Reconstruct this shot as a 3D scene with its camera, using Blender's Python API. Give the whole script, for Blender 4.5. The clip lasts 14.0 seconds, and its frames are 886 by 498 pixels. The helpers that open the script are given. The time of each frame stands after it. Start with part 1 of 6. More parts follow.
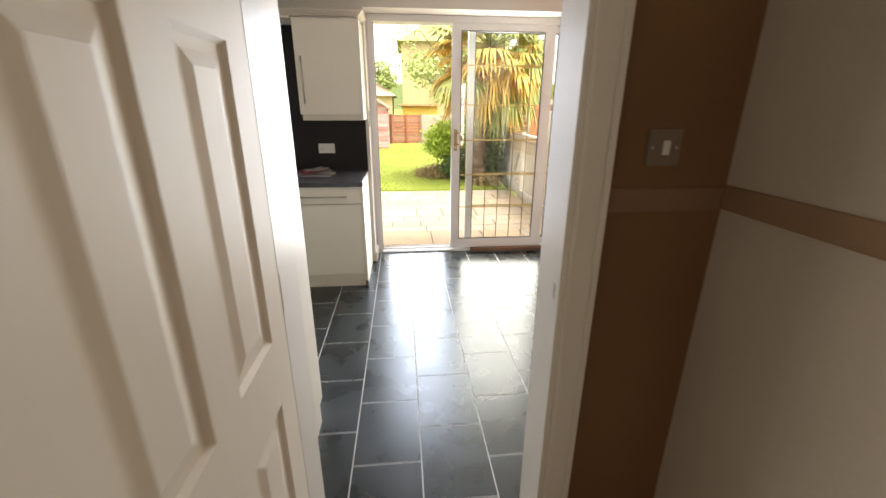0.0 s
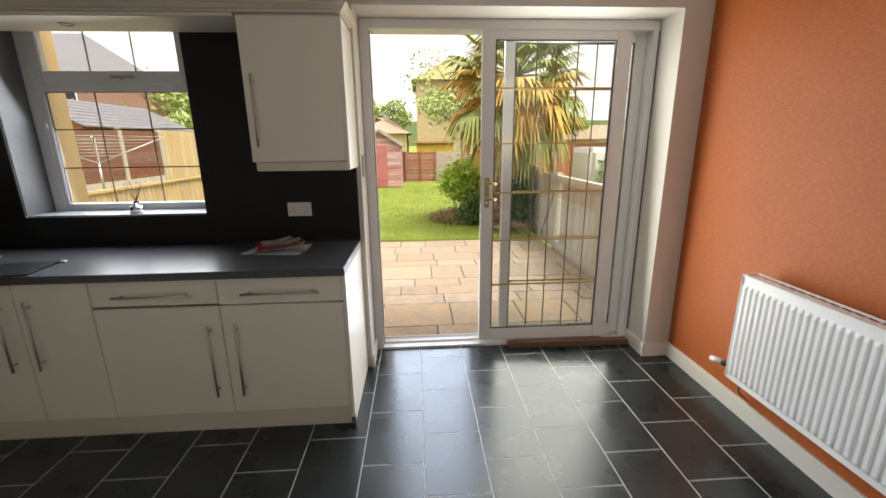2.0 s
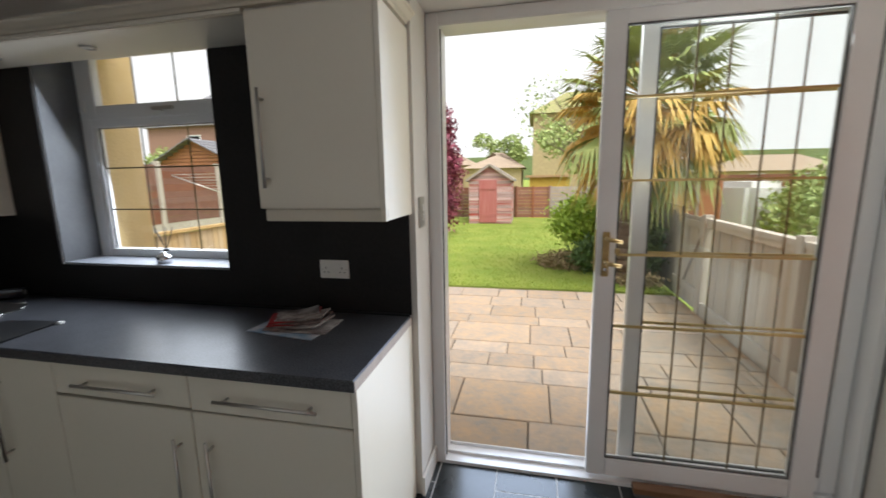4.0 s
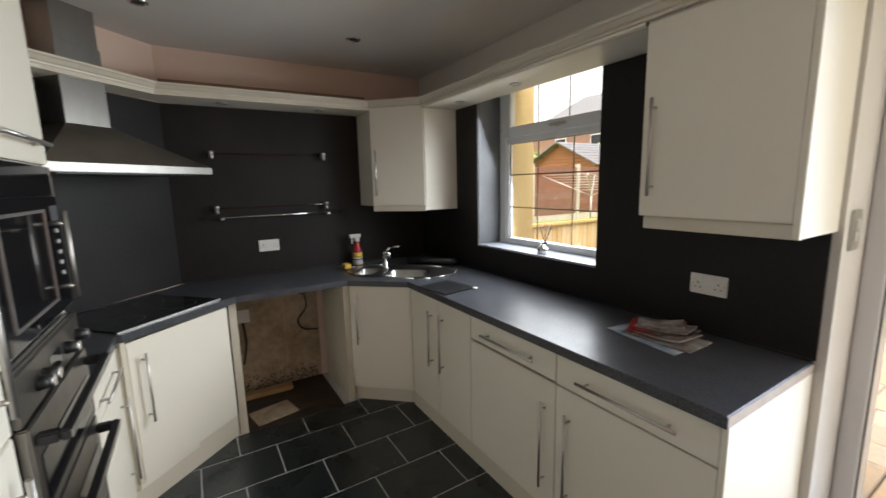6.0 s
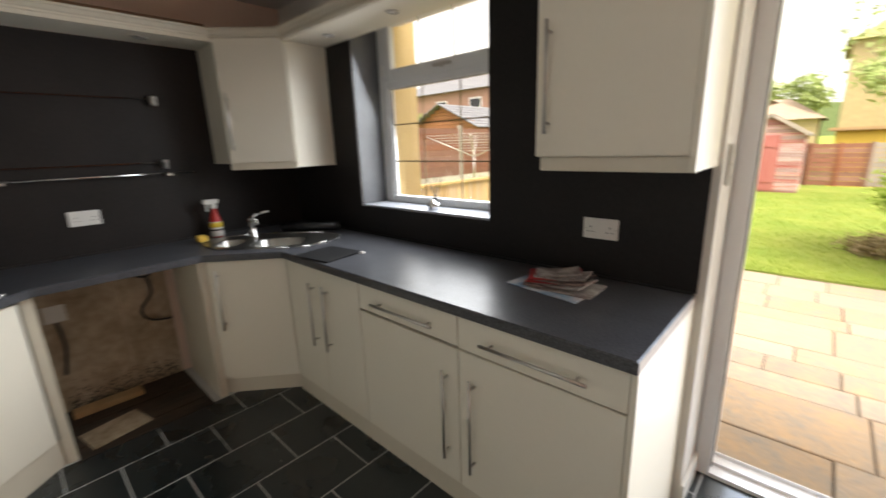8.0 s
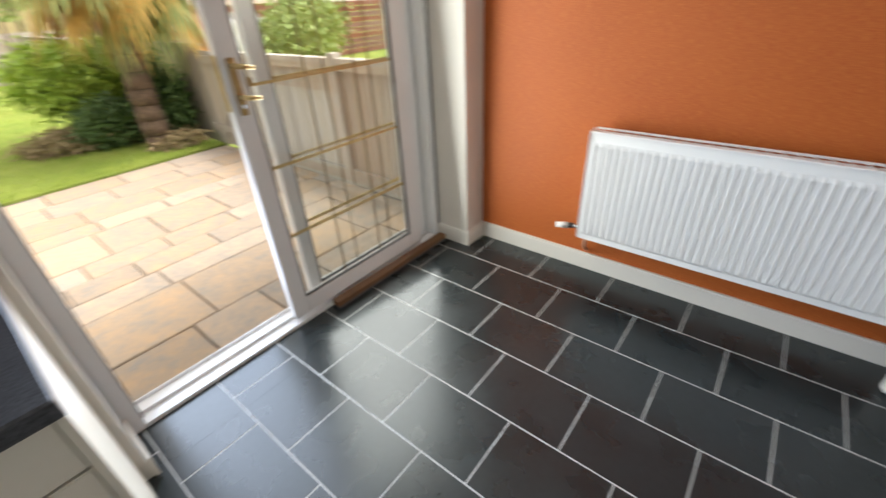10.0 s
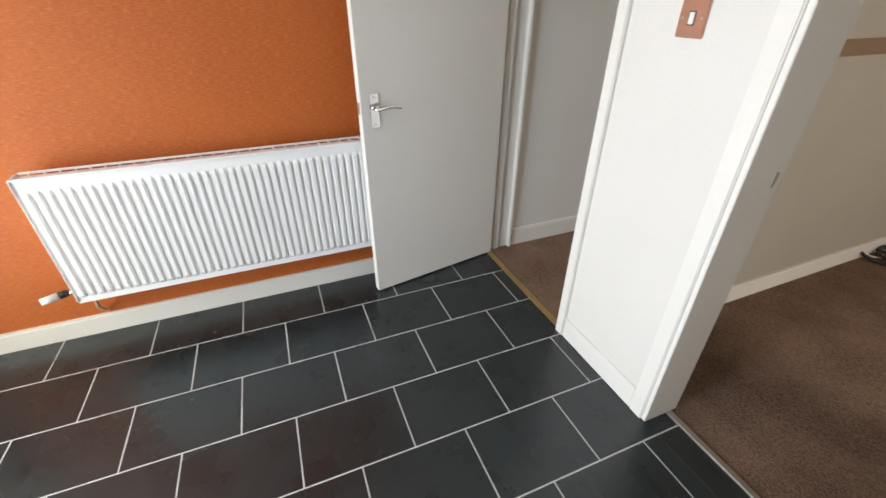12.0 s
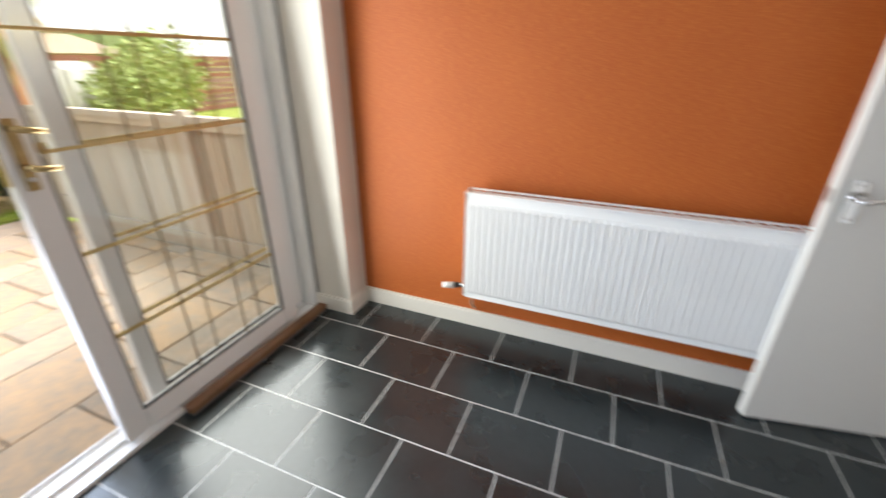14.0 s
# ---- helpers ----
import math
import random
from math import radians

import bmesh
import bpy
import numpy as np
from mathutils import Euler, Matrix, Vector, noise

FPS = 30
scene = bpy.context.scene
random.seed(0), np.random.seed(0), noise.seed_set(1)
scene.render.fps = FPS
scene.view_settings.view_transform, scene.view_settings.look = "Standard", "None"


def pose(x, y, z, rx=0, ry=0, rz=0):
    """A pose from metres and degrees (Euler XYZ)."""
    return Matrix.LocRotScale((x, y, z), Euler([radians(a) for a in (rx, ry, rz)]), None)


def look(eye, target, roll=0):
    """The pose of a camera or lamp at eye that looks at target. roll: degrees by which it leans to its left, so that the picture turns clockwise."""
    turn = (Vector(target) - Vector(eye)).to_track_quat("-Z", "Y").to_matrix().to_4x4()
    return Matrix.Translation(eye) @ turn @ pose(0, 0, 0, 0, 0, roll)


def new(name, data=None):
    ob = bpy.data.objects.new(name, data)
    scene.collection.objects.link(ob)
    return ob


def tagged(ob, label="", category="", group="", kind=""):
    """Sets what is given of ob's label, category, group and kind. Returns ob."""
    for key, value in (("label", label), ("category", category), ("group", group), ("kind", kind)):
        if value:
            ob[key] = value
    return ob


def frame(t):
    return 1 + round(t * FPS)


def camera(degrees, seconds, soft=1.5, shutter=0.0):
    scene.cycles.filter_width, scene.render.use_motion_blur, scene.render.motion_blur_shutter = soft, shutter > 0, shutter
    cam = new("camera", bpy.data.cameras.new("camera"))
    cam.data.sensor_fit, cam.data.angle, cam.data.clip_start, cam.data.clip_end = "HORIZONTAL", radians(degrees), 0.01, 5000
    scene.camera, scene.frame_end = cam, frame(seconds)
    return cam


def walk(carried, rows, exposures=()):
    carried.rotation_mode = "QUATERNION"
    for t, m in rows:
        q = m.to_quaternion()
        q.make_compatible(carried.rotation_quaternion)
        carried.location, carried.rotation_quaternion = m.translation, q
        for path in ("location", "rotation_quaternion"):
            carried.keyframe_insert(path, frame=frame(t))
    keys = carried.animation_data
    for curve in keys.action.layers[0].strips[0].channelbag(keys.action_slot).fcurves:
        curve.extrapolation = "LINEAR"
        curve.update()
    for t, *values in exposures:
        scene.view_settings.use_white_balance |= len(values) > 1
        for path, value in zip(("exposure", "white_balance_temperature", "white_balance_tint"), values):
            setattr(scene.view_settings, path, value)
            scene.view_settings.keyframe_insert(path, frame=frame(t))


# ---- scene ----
cam = camera(94.7, 14.0, shutter=0.4)
EXPO = [(0, 1.34, 7200, 12), (0.5, 1.08, 7350, 12), (1.0, 0.72, 7300, 12), (2.0, 0.45, 7000, 12), (4.5, 0.2, 6300, 10), (5.0, 0.26, 6250, 10), (5.5, 0.6, 6350, 10), (6.0, 0.82, 6850, 10), (6.5, 0.92, 7350, 11), (7.0, 1.05, 7350, 12), (9.5, 0.64, 6700, 10), (10.0, 0.76, 6620, 10), (10.5, 0.74, 6550, 10), (11.5, 1.04, 6700, 11), (12.5, 1.08, 6950, 11), (13.0, 1.12, 6950, 11), (13.5, 1.14, 6800, 11), (14.0, 0.95, 6650, 11)]
PATH = [
    (0, (0.152, 2.721, 1.499), (0.336, 4.602, 0.843), 0.2),
    (0.3, (0.187, 2.957, 1.513), (0.334, 4.853, 0.894), 0.5),
    (0.5, (0.229, 3.108, 1.517), (0.334, 5.016, 0.923), 0.1),
    (1, (0.234, 3.453, 1.503), (0.329, 5.371, 0.946), -0.2),
    (1.5, (0.183, 3.803, 1.513), (0.31, 5.726, 0.978), -0.1),
    (2, (0.2, 4.076, 1.528), (0.317, 6.009, 1.028), -0.6),
    (2.2, (0.216, 4.211, 1.534), (0.333, 6.145, 1.038), -0.7),
    (4.3, (0.358, 4.988, 1.546), (-0.287, 6.855, 1.234), -0.8),
    (4.5, (0.358, 4.987, 1.558), (-0.455, 6.787, 1.24), -0.8),
    (5, (0.345, 4.947, 1.572), (-0.872, 6.503, 1.254), -1.1),
    (5.5, (0.317, 4.898, 1.579), (-1.201, 6.161, 1.265), -1.3),
    (6, (0.303, 4.857, 1.583), (-1.383, 5.886, 1.268), -1.3),
    (6.5, (0.286, 4.818, 1.587), (-1.48, 5.7, 1.267), -1.0),
    (7, (0.251, 4.796, 1.595), (-1.514, 5.674, 1.253), -0.9),
    (7.2, (0.238, 4.822, 1.57), (-1.502, 5.749, 1.231), -0.5),
    (9.5, (-0.137, 5.3, 1.453), (0.615, 6.91, 0.536), -3.5),
    (10, (-0.116, 5.295, 1.44), (1.191, 6.39, 0.395), -3.1),
    (10.5, (-0.09, 5.219, 1.442), (1.524, 5.708, 0.367), -1.6),
    (11, (-0.09, 5.14, 1.432), (1.615, 5.107, 0.386), -0.9),
    (11.5, (-0.093, 5.082, 1.435), (1.564, 4.654, 0.401), -0.1),
    (12, (-0.085, 5.007, 1.449), (1.492, 4.363, 0.401), 0.1),
    (12.5, (-0.087, 5.013, 1.449), (1.46, 4.275, 0.42), 1.0),
    (13, (-0.076, 5.035, 1.442), (1.54, 4.428, 0.432), 1.7),
    (13.5, (-0.04, 5.165, 1.443), (1.704, 5.08, 0.468), 1.2),
    (14, (0.051, 5.36, 1.444), (1.731, 6.047, 0.602), 0.2),
]
walk(cam, [(t, look(eye, target, roll)) for t, eye, target, roll in PATH], EXPO)
SKY, SUN, DAY, DINING = 0.265, 1.3, 30.0, 32.0

# ---- world, sun, light ----
world = bpy.data.worlds.new("sky_world")
scene.world = world
world.use_nodes = True
wn = world.node_tree
wn.nodes.clear()
w_out = wn.nodes.new("ShaderNodeOutputWorld")
w_bg = wn.nodes.new("ShaderNodeBackground")
w_sky = wn.nodes.new("ShaderNodeTexSky")
w_sky.sky_type = "NISHITA"
w_sky.sun_disc = False
w_sky.sun_elevation = radians(61)
w_sky.sun_rotation = radians(132)
w_sky.dust_density = 6.0
w_sky.ozone_density = 0.6
w_bg.inputs["Strength"].default_value = SKY
w_cloud = wn.nodes.new("ShaderNodeHueSaturation")
w_cloud.inputs["Saturation"].default_value = 0.22
# thin bright overcast: the sky is nowhere darker than the cloud sheet
w_sheet = wn.nodes.new("ShaderNodeMix")
w_sheet.data_type, w_sheet.blend_type = "RGBA", "LIGHTEN"
w_sheet.inputs[0].default_value = 1.0
w_sheet.inputs[7].default_value = (3.8, 3.82, 3.8, 1)
wn.links.new(w_sky.outputs[0], w_cloud.inputs["Color"])
wn.links.new(w_cloud.outputs[0], w_sheet.inputs[6])
wn.links.new(w_sheet.outputs[2], w_bg.inputs[0])
wn.links.new(w_bg.outputs[0], w_out.inputs[0])
sun_data = bpy.data.lights.new("sun", "SUN")
sun_data.energy, sun_data.angle, sun_data.color = SUN, radians(25), (1.0, 0.95, 0.87)
sun_ob = new("sun", sun_data)
sun_ob.matrix_world = look((5.5, 1.4, 13), (0, 6.4, 0))


def portal(name, eye, target, w, h, watts, col):
    d = bpy.data.lights.new(name, "AREA")
    d.shape, d.size, d.size_y, d.energy, d.color = "RECTANGLE", w, h, watts, col
    o = new(name, d)
    o.matrix_world = look(eye, target)
    return o


opening = portal("patio_daylight", (0.31, 6.95, 1.17), (0.72, 4.0, 0.60), 0.62, 2.18, DAY * 0.46, (0.60, 0.75, 1.0))
opening.data.spread = radians(114)
portal("glazed_daylight", (1.19, 6.925, 1.18), (0.85, 4.0, 1.45), 0.84, 2.15, DAY * 0.80, (0.94, 1.0, 0.97))
pane_light = portal("window_daylight", (-1.67, 6.875, 1.64), (-1.90, 5.00, 0.75), 0.95, 0.95, DAY * 0.42, (0.80, 0.89, 1.0))
pane_light.data.spread = radians(125)
portal("dining_daylight", (-3.22, 2.5, 1.5), (0.0, 2.5, 1.1), 1.5, 1.2, DINING, (1.0, 0.95, 0.88))

# unseen fill lamp, added at the hall's far end to brighten its walls
portal("hall_fill", (1.55, -0.27, 1.3), (1.55, 2.0, 1.0), 0.6, 1.6, DINING * 0.6, (1.0, 0.96, 0.90))

# ---- materials ----


def surf(name, c1, c2=None, scale=6.0, rough=0.5, metal=0.0, bump=0.0, bscale=60.0, stretch=(1, 1, 1),
         vary=0.0, rvar=0.0, coat=0.0, spec=0.5, fine=0.35, trans=0.0):
    """A surface of two colours mixed by broad and fine noise in world metres, with relief and uneven gloss."""
    m = bpy.data.materials.new(name)
    m.use_nodes = True
    nt = m.node_tree
    b = nt.nodes["Principled BSDF"]
    n = lambda t: nt.nodes.new(t)
    L = nt.links.new
    geo = n("ShaderNodeNewGeometry")
    mp = n("ShaderNodeMapping")
    mp.inputs["Scale"].default_value = stretch
    L(geo.outputs["Position"], mp.inputs["Vector"])
    c2 = c2 or tuple(v * 0.86 for v in c1)
    n1 = n("ShaderNodeTexNoise")
    n1.inputs["Scale"].default_value, n1.inputs["Detail"].default_value = scale, 5
    n2 = n("ShaderNodeTexNoise")
    n2.inputs["Scale"].default_value, n2.inputs["Detail"].default_value = bscale, 3
    L(mp.outputs[0], n1.inputs["Vector"])
    L(mp.outputs[0], n2.inputs["Vector"])
    mixf = n("ShaderNodeMix")
    mixf.inputs[0].default_value = fine
    L(n1.outputs["Fac"], mixf.inputs[2])
    L(n2.outputs["Fac"], mixf.inputs[3])
    rg = n("ShaderNodeMapRange")
    rg.inputs["From Min"].default_value, rg.inputs["From Max"].default_value = 0.33, 0.67
    L(mixf.outputs[0], rg.inputs["Value"])
    mx = n("ShaderNodeMix")
    mx.data_type = "RGBA"
    mx.inputs[6].default_value, mx.inputs[7].default_value = (*c1, 1), (*c2, 1)
    L(rg.outputs[0], mx.inputs[0])
    col = mx.outputs[2]
    if vary:
        oi = n("ShaderNodeObjectInfo")
        mr = n("ShaderNodeMapRange")
        mr.inputs["To Min"].default_value, mr.inputs["To Max"].default_value = 1 - vary, 1 + vary
        L(oi.outputs["Random"], mr.inputs["Value"])
        hs = n("ShaderNodeHueSaturation")
        L(mr.outputs[0], hs.inputs["Value"])
        fr = n("ShaderNodeMath")
        fr.operation = "MULTIPLY"
        fr.inputs[1].default_value = 7.31
        fc = n("ShaderNodeMath")
        fc.operation = "FRACT"
        ms = n("ShaderNodeMapRange")
        ms.inputs["To Min"].default_value, ms.inputs["To Max"].default_value = 1 - 2 * vary, 1 + 1.2 * vary
        L(oi.outputs["Random"], fr.inputs[0])
        L(fr.outputs[0], fc.inputs[0])
        L(fc.outputs[0], ms.inputs["Value"])
        L(ms.outputs[0], hs.inputs["Saturation"])
        L(col, hs.inputs["Color"])
        col = hs.outputs[0]
    L(col, b.inputs["Base Color"])
    b.inputs["Metallic"].default_value = metal
    b.inputs["Specular IOR Level"].default_value = spec
    b.inputs["Coat Weight"].default_value = coat
    b.inputs["Transmission Weight"].default_value = trans
    if rvar:
        rr = n("ShaderNodeMapRange")
        rr.inputs["From Min"].default_value, rr.inputs["From Max"].default_value = 0.3, 0.7
        rr.inputs["To Min"].default_value, rr.inputs["To Max"].default_value = max(0.02, rough - rvar), rough + rvar
        L(n1.outputs["Fac"], rr.inputs["Value"])
        L(rr.outputs[0], b.inputs["Roughness"])
    else:
        b.inputs["Roughness"].default_value = rough
    if bump:
        bp = n("ShaderNodeBump")
        bp.inputs["Strength"].default_value, bp.inputs["Distance"].default_value = 1.0, bump
        L(n2.outputs["Fac"], bp.inputs["Height"])
        L(bp.outputs[0], b.inputs["Normal"])
    return m


def weave(name, ground, fleck, shade):
    """Woven wallpaper: short flecks along and across the wall over a softly uneven ground."""
    m = bpy.data.materials.new(name)
    m.use_nodes = True
    nt = m.node_tree
    b = nt.nodes["Principled BSDF"]
    L = nt.links.new
    geo = nt.nodes.new("ShaderNodeNewGeometry")

    def noise(scale, stretch, detail=2):
        mp = nt.nodes.new("ShaderNodeMapping")
        mp.inputs["Scale"].default_value = stretch
        n = nt.nodes.new("ShaderNodeTexNoise")
        n.inputs["Scale"].default_value, n.inputs["Detail"].default_value = scale, detail
        L(geo.outputs["Position"], mp.inputs["Vector"])
        L(mp.outputs[0], n.inputs["Vector"])
        return n.outputs["Fac"]

    def ramp(v, lo, hi, top=1.0):
        r = nt.nodes.new("ShaderNodeMapRange")
        r.inputs["From Min"].default_value, r.inputs["From Max"].default_value, r.inputs["To Max"].default_value = lo, hi, top
        L(v, r.inputs["Value"])
        return r.outputs[0]

    def blend(f, c1, c2):
        x = nt.nodes.new("ShaderNodeMix")
        x.data_type = "RGBA"
        for sock, c in ((x.inputs[6], c1), (x.inputs[7], c2)):
            if isinstance(c, tuple):
                sock.default_value = (*c, 1)
            else:
                L(c, sock)
        L(f, x.inputs[0])
        return x.outputs[2]

    along, across = noise(330, (1, 0.12, 1)), noise(330, (1, 1, 0.14))
    col = blend(ramp(noise(2.2, (1, 1, 1), 4), 0.35, 0.65), ground, shade)
    col = blend(ramp(along, 0.46, 0.74, 0.60), col, fleck)
    col = blend(ramp(across, 0.50, 0.76, 0.45), col, fleck)
    L(col, b.inputs["Base Color"])
    b.inputs["Roughness"].default_value = 0.6
    add = nt.nodes.new("ShaderNodeMath")
    add.operation = "ADD"
    L(along, add.inputs[0])
    L(across, add.inputs[1])
    bp = nt.nodes.new("ShaderNodeBump")
    bp.inputs["Strength"].default_value, bp.inputs["Distance"].default_value = 1.0, 0.0003
    L(add.outputs[0], bp.inputs["Height"])
    L(bp.outputs[0], b.inputs["Normal"])
    return m


def clear_glass(name, tint=(1, 1, 1)):
    """Thin window glass: a clear pane with a Fresnel reflection."""
    m = bpy.data.materials.new(name)
    m.use_nodes = True
    nt = m.node_tree
    nt.nodes.clear()
    out, mix = nt.nodes.new("ShaderNodeOutputMaterial"), nt.nodes.new("ShaderNodeMixShader")
    tr, gl, fr = nt.nodes.new("ShaderNodeBsdfTransparent"), nt.nodes.new("ShaderNodeBsdfGlossy"), nt.nodes.new("ShaderNodeLayerWeight")
    tr.inputs[0].default_value = (*tint, 1)
    gl.inputs["Roughness"].default_value = 0.01
    pw, ad = nt.nodes.new("ShaderNodeMath"), nt.nodes.new("ShaderNodeMath")
    pw.operation, ad.operation = "POWER", "MULTIPLY_ADD"
    pw.inputs[1].default_value, ad.inputs[1].default_value, ad.inputs[2].default_value = 5.0, 0.5, 0.035
    nt.links.new(fr.outputs["Facing"], pw.inputs[0])
    nt.links.new(pw.outputs[0], ad.inputs[0])
    for a, c in ((ad.outputs[0], mix.inputs[0]), (tr.outputs[0], mix.inputs[1]), (gl.outputs[0], mix.inputs[2]), (mix.outputs[0], out.inputs[0])):
        nt.links.new(a, c)
    return m


M = {}
M["tile"] = surf("slate_tile", (0.0085, 0.0130, 0.0148), (0.0165, 0.0235, 0.0256), 5.0, 0.285, vary=0.13, spec=0.66, fine=0.45, rvar=0.045, bscale=34)
M["grout"] = surf("pale_grout", (0.58, 0.58, 0.57), (0.46, 0.46, 0.45), 9, 0.8, bump=0.0006, bscale=200)
M["orange"] = weave("orange_grasscloth_wallpaper", (0.44, 0.095, 0.012), (0.60, 0.20, 0.038), (0.40, 0.080, 0.010))
M["white_wall"] = surf("white_wall_paint", (0.70, 0.67, 0.62), (0.65, 0.62, 0.57), 1.5, 0.7, bump=0.0004, bscale=90)
M["pink_wall"] = surf("pale_pink_wall_paint", (0.72, 0.545, 0.455), (0.66, 0.495, 0.41), 1.5, 0.75, bump=0.0004, bscale=90)
M["brown_wall"] = surf("brown_wallpaper", (0.205, 0.108, 0.047), (0.165, 0.085, 0.036), 2.5, 0.7, bump=0.0005, bscale=120)
M["dado_band"] = surf("brown_border_paper", (0.235, 0.145, 0.085), (0.195, 0.118, 0.066), 4, 0.65, bump=0.0004, bscale=120)
M["taupe_wall"] = surf("taupe_wall_paint", (0.40, 0.36, 0.30), (0.355, 0.32, 0.265), 1.4, 0.8, bump=0.0004, bscale=90)
M["ceiling"] = surf("ceiling_paint", (0.66, 0.63, 0.60), (0.60, 0.57, 0.54), 1.2, 0.85, bump=0.0004, bscale=70)
M["gloss"] = surf("white_gloss_woodwork", (0.76, 0.73, 0.675), (0.71, 0.68, 0.625), 2, 0.38)
M["door_white"] = surf("white_door_paint", (0.74, 0.72, 0.68), (0.71, 0.69, 0.65), 1.5, 0.40)
M["panel_door"] = surf("cream_panel_door_paint", (0.84, 0.79, 0.69), (0.80, 0.75, 0.65), 1.5, 0.52, bump=0.0003, bscale=45, stretch=(1, 1, 0.15))
M["unit"] = surf("cream_gloss_unit", (0.80, 0.75, 0.645), (0.775, 0.725, 0.62), 1.2, 0.44)
M["unit_edge"] = surf("cream_unit_trim", (0.68, 0.62, 0.51), (0.63, 0.57, 0.47), 2, 0.4)
M["worktop"] = surf("charcoal_laminate", (0.024, 0.025, 0.029), (0.092, 0.094, 0.106), 11, 0.33, bscale=150, fine=0.80, spec=0.45)
M["worktop_edge"] = surf("worktop_cut_edge", (0.40, 0.33, 0.28), (0.33, 0.27, 0.23), 20, 0.6)
M["splash"] = surf("black_slate_panel", (0.0110, 0.0096, 0.0094), (0.0225, 0.0196, 0.0190), 2.0, 0.52, bump=0.0003, bscale=55, spec=0.24)
M["steel"] = surf("brushed_steel", (0.60, 0.58, 0.55), (0.52, 0.50, 0.475), 30, 0.40, metal=1.0, stretch=(0.3, 0.3, 1), bump=0.0001, bscale=300)
M["hood_steel"] = surf("hood_steel", (0.30, 0.28, 0.26), (0.25, 0.235, 0.215), 14, 0.36, metal=1.0, stretch=(1, 1, 0.2), bump=0.0001, bscale=300)
M["sink_steel"] = surf("satin_sink_steel", (0.50, 0.49, 0.47), (0.42, 0.41, 0.39), 12, 0.30, metal=1.0, bump=0.00008, bscale=300)
M["band_steel"] = surf("hood_band_steel", (0.36, 0.345, 0.32), (0.30, 0.285, 0.265), 14, 0.42, metal=1.0, stretch=(1, 1, 0.2), bump=0.0001, bscale=300)
M["chrome"] = surf("chrome", (0.75, 0.75, 0.76), (0.68, 0.68, 0.69), 20, 0.10, metal=1.0)
M["brass"] = surf("brass", (0.46, 0.34, 0.16), (0.34, 0.24, 0.11), 30, 0.42, metal=1.0)
M["dull_steel"] = surf("dull_steel_plate", (0.27, 0.225, 0.185), (0.22, 0.185, 0.15), 20, 0.45, metal=0.6)
M["copper"] = surf("brushed_copper_plate", (0.56, 0.33, 0.24), (0.48, 0.28, 0.20), 25, 0.35, metal=0.7)
M["lead"] = surf("leading_strip", (0.20, 0.15, 0.07), (0.13, 0.10, 0.06), 40, 0.45, metal=0.4)
M["gold_strip"] = surf("gold_glazing_strip", (0.60, 0.46, 0.20), (0.48, 0.36, 0.15), 40, 0.4, metal=0.5)
M["black_glass"] = surf("black_glass", (0.006, 0.006, 0.007), (0.009, 0.009, 0.010), 3, 0.06, spec=0.6)
M["black"] = surf("black_plastic", (0.012, 0.012, 0.013), (0.018, 0.018, 0.019), 12, 0.35, bump=0.0001, bscale=200)
M["upvc"] = surf("white_upvc", (0.78, 0.78, 0.78), (0.75, 0.75, 0.75), 2, 0.32)
M["gasket"] = surf("grey_gasket", (0.10, 0.10, 0.10), (0.07, 0.07, 0.07), 20, 0.6)
M["sill"] = surf("grey_sill", (0.34, 0.36, 0.40), (0.28, 0.30, 0.335), 14, 0.35, bump=0.0002, bscale=140)
M["reveal"] = surf("grey_slate_panel", (0.13, 0.135, 0.145), (0.10, 0.104, 0.112), 6, 0.45)
M["socket"] = surf("white_socket_plastic", (0.76, 0.75, 0.72), (0.71, 0.70, 0.67), 8, 0.35)
M["radiator"] = surf("white_radiator_enamel", (0.86, 0.86, 0.86), (0.83, 0.83, 0.83), 5, 0.30)
M["plaster"] = surf("bare_stained_plaster", (0.52, 0.42, 0.31), (0.24, 0.17, 0.10), 3.2, 0.9, bump=0.002, bscale=24)
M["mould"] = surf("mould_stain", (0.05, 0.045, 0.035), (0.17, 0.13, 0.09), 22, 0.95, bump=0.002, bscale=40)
M["dirty_board"] = surf("damp_dirty_floorboard", (0.055, 0.034, 0.021), (0.014, 0.010, 0.008), 6, 0.6, bump=0.002, bscale=30, stretch=(1, 0.3, 1))
M["raw_wood"] = surf("raw_pine", (0.42, 0.27, 0.13), (0.33, 0.20, 0.09), 9, 0.65, bump=0.0006, bscale=50, stretch=(0.15, 1, 1))
M["dark_batten"] = surf("stained_batten", (0.21, 0.105, 0.045), (0.13, 0.062, 0.028), 8, 0.5, bump=0.0006, bscale=50, stretch=(0.15, 1, 1))
M["carpet"] = surf("brown_carpet", (0.31, 0.20, 0.14), (0.075, 0.045, 0.032), 2.6, 0.95, bump=0.007, bscale=150, fine=0.62, spec=0.1)
M["oak_strip"] = surf("brass_threshold", (0.40, 0.28, 0.12), (0.30, 0.2, 0.08), 14, 0.4, metal=0.5, stretch=(0.2, 1, 1))
M["glass"] = clear_glass("window_glass")
M["haze_glass"] = clear_glass("patio_glass", (0.975, 0.985, 0.975))
M["pipe"] = surf("painted_pipe", (0.60, 0.40, 0.30), (0.52, 0.34, 0.25), 10, 0.4)
M["red"] = surf("red_plastic", (0.55, 0.03, 0.02), (0.45, 0.02, 0.02), 8, 0.3)
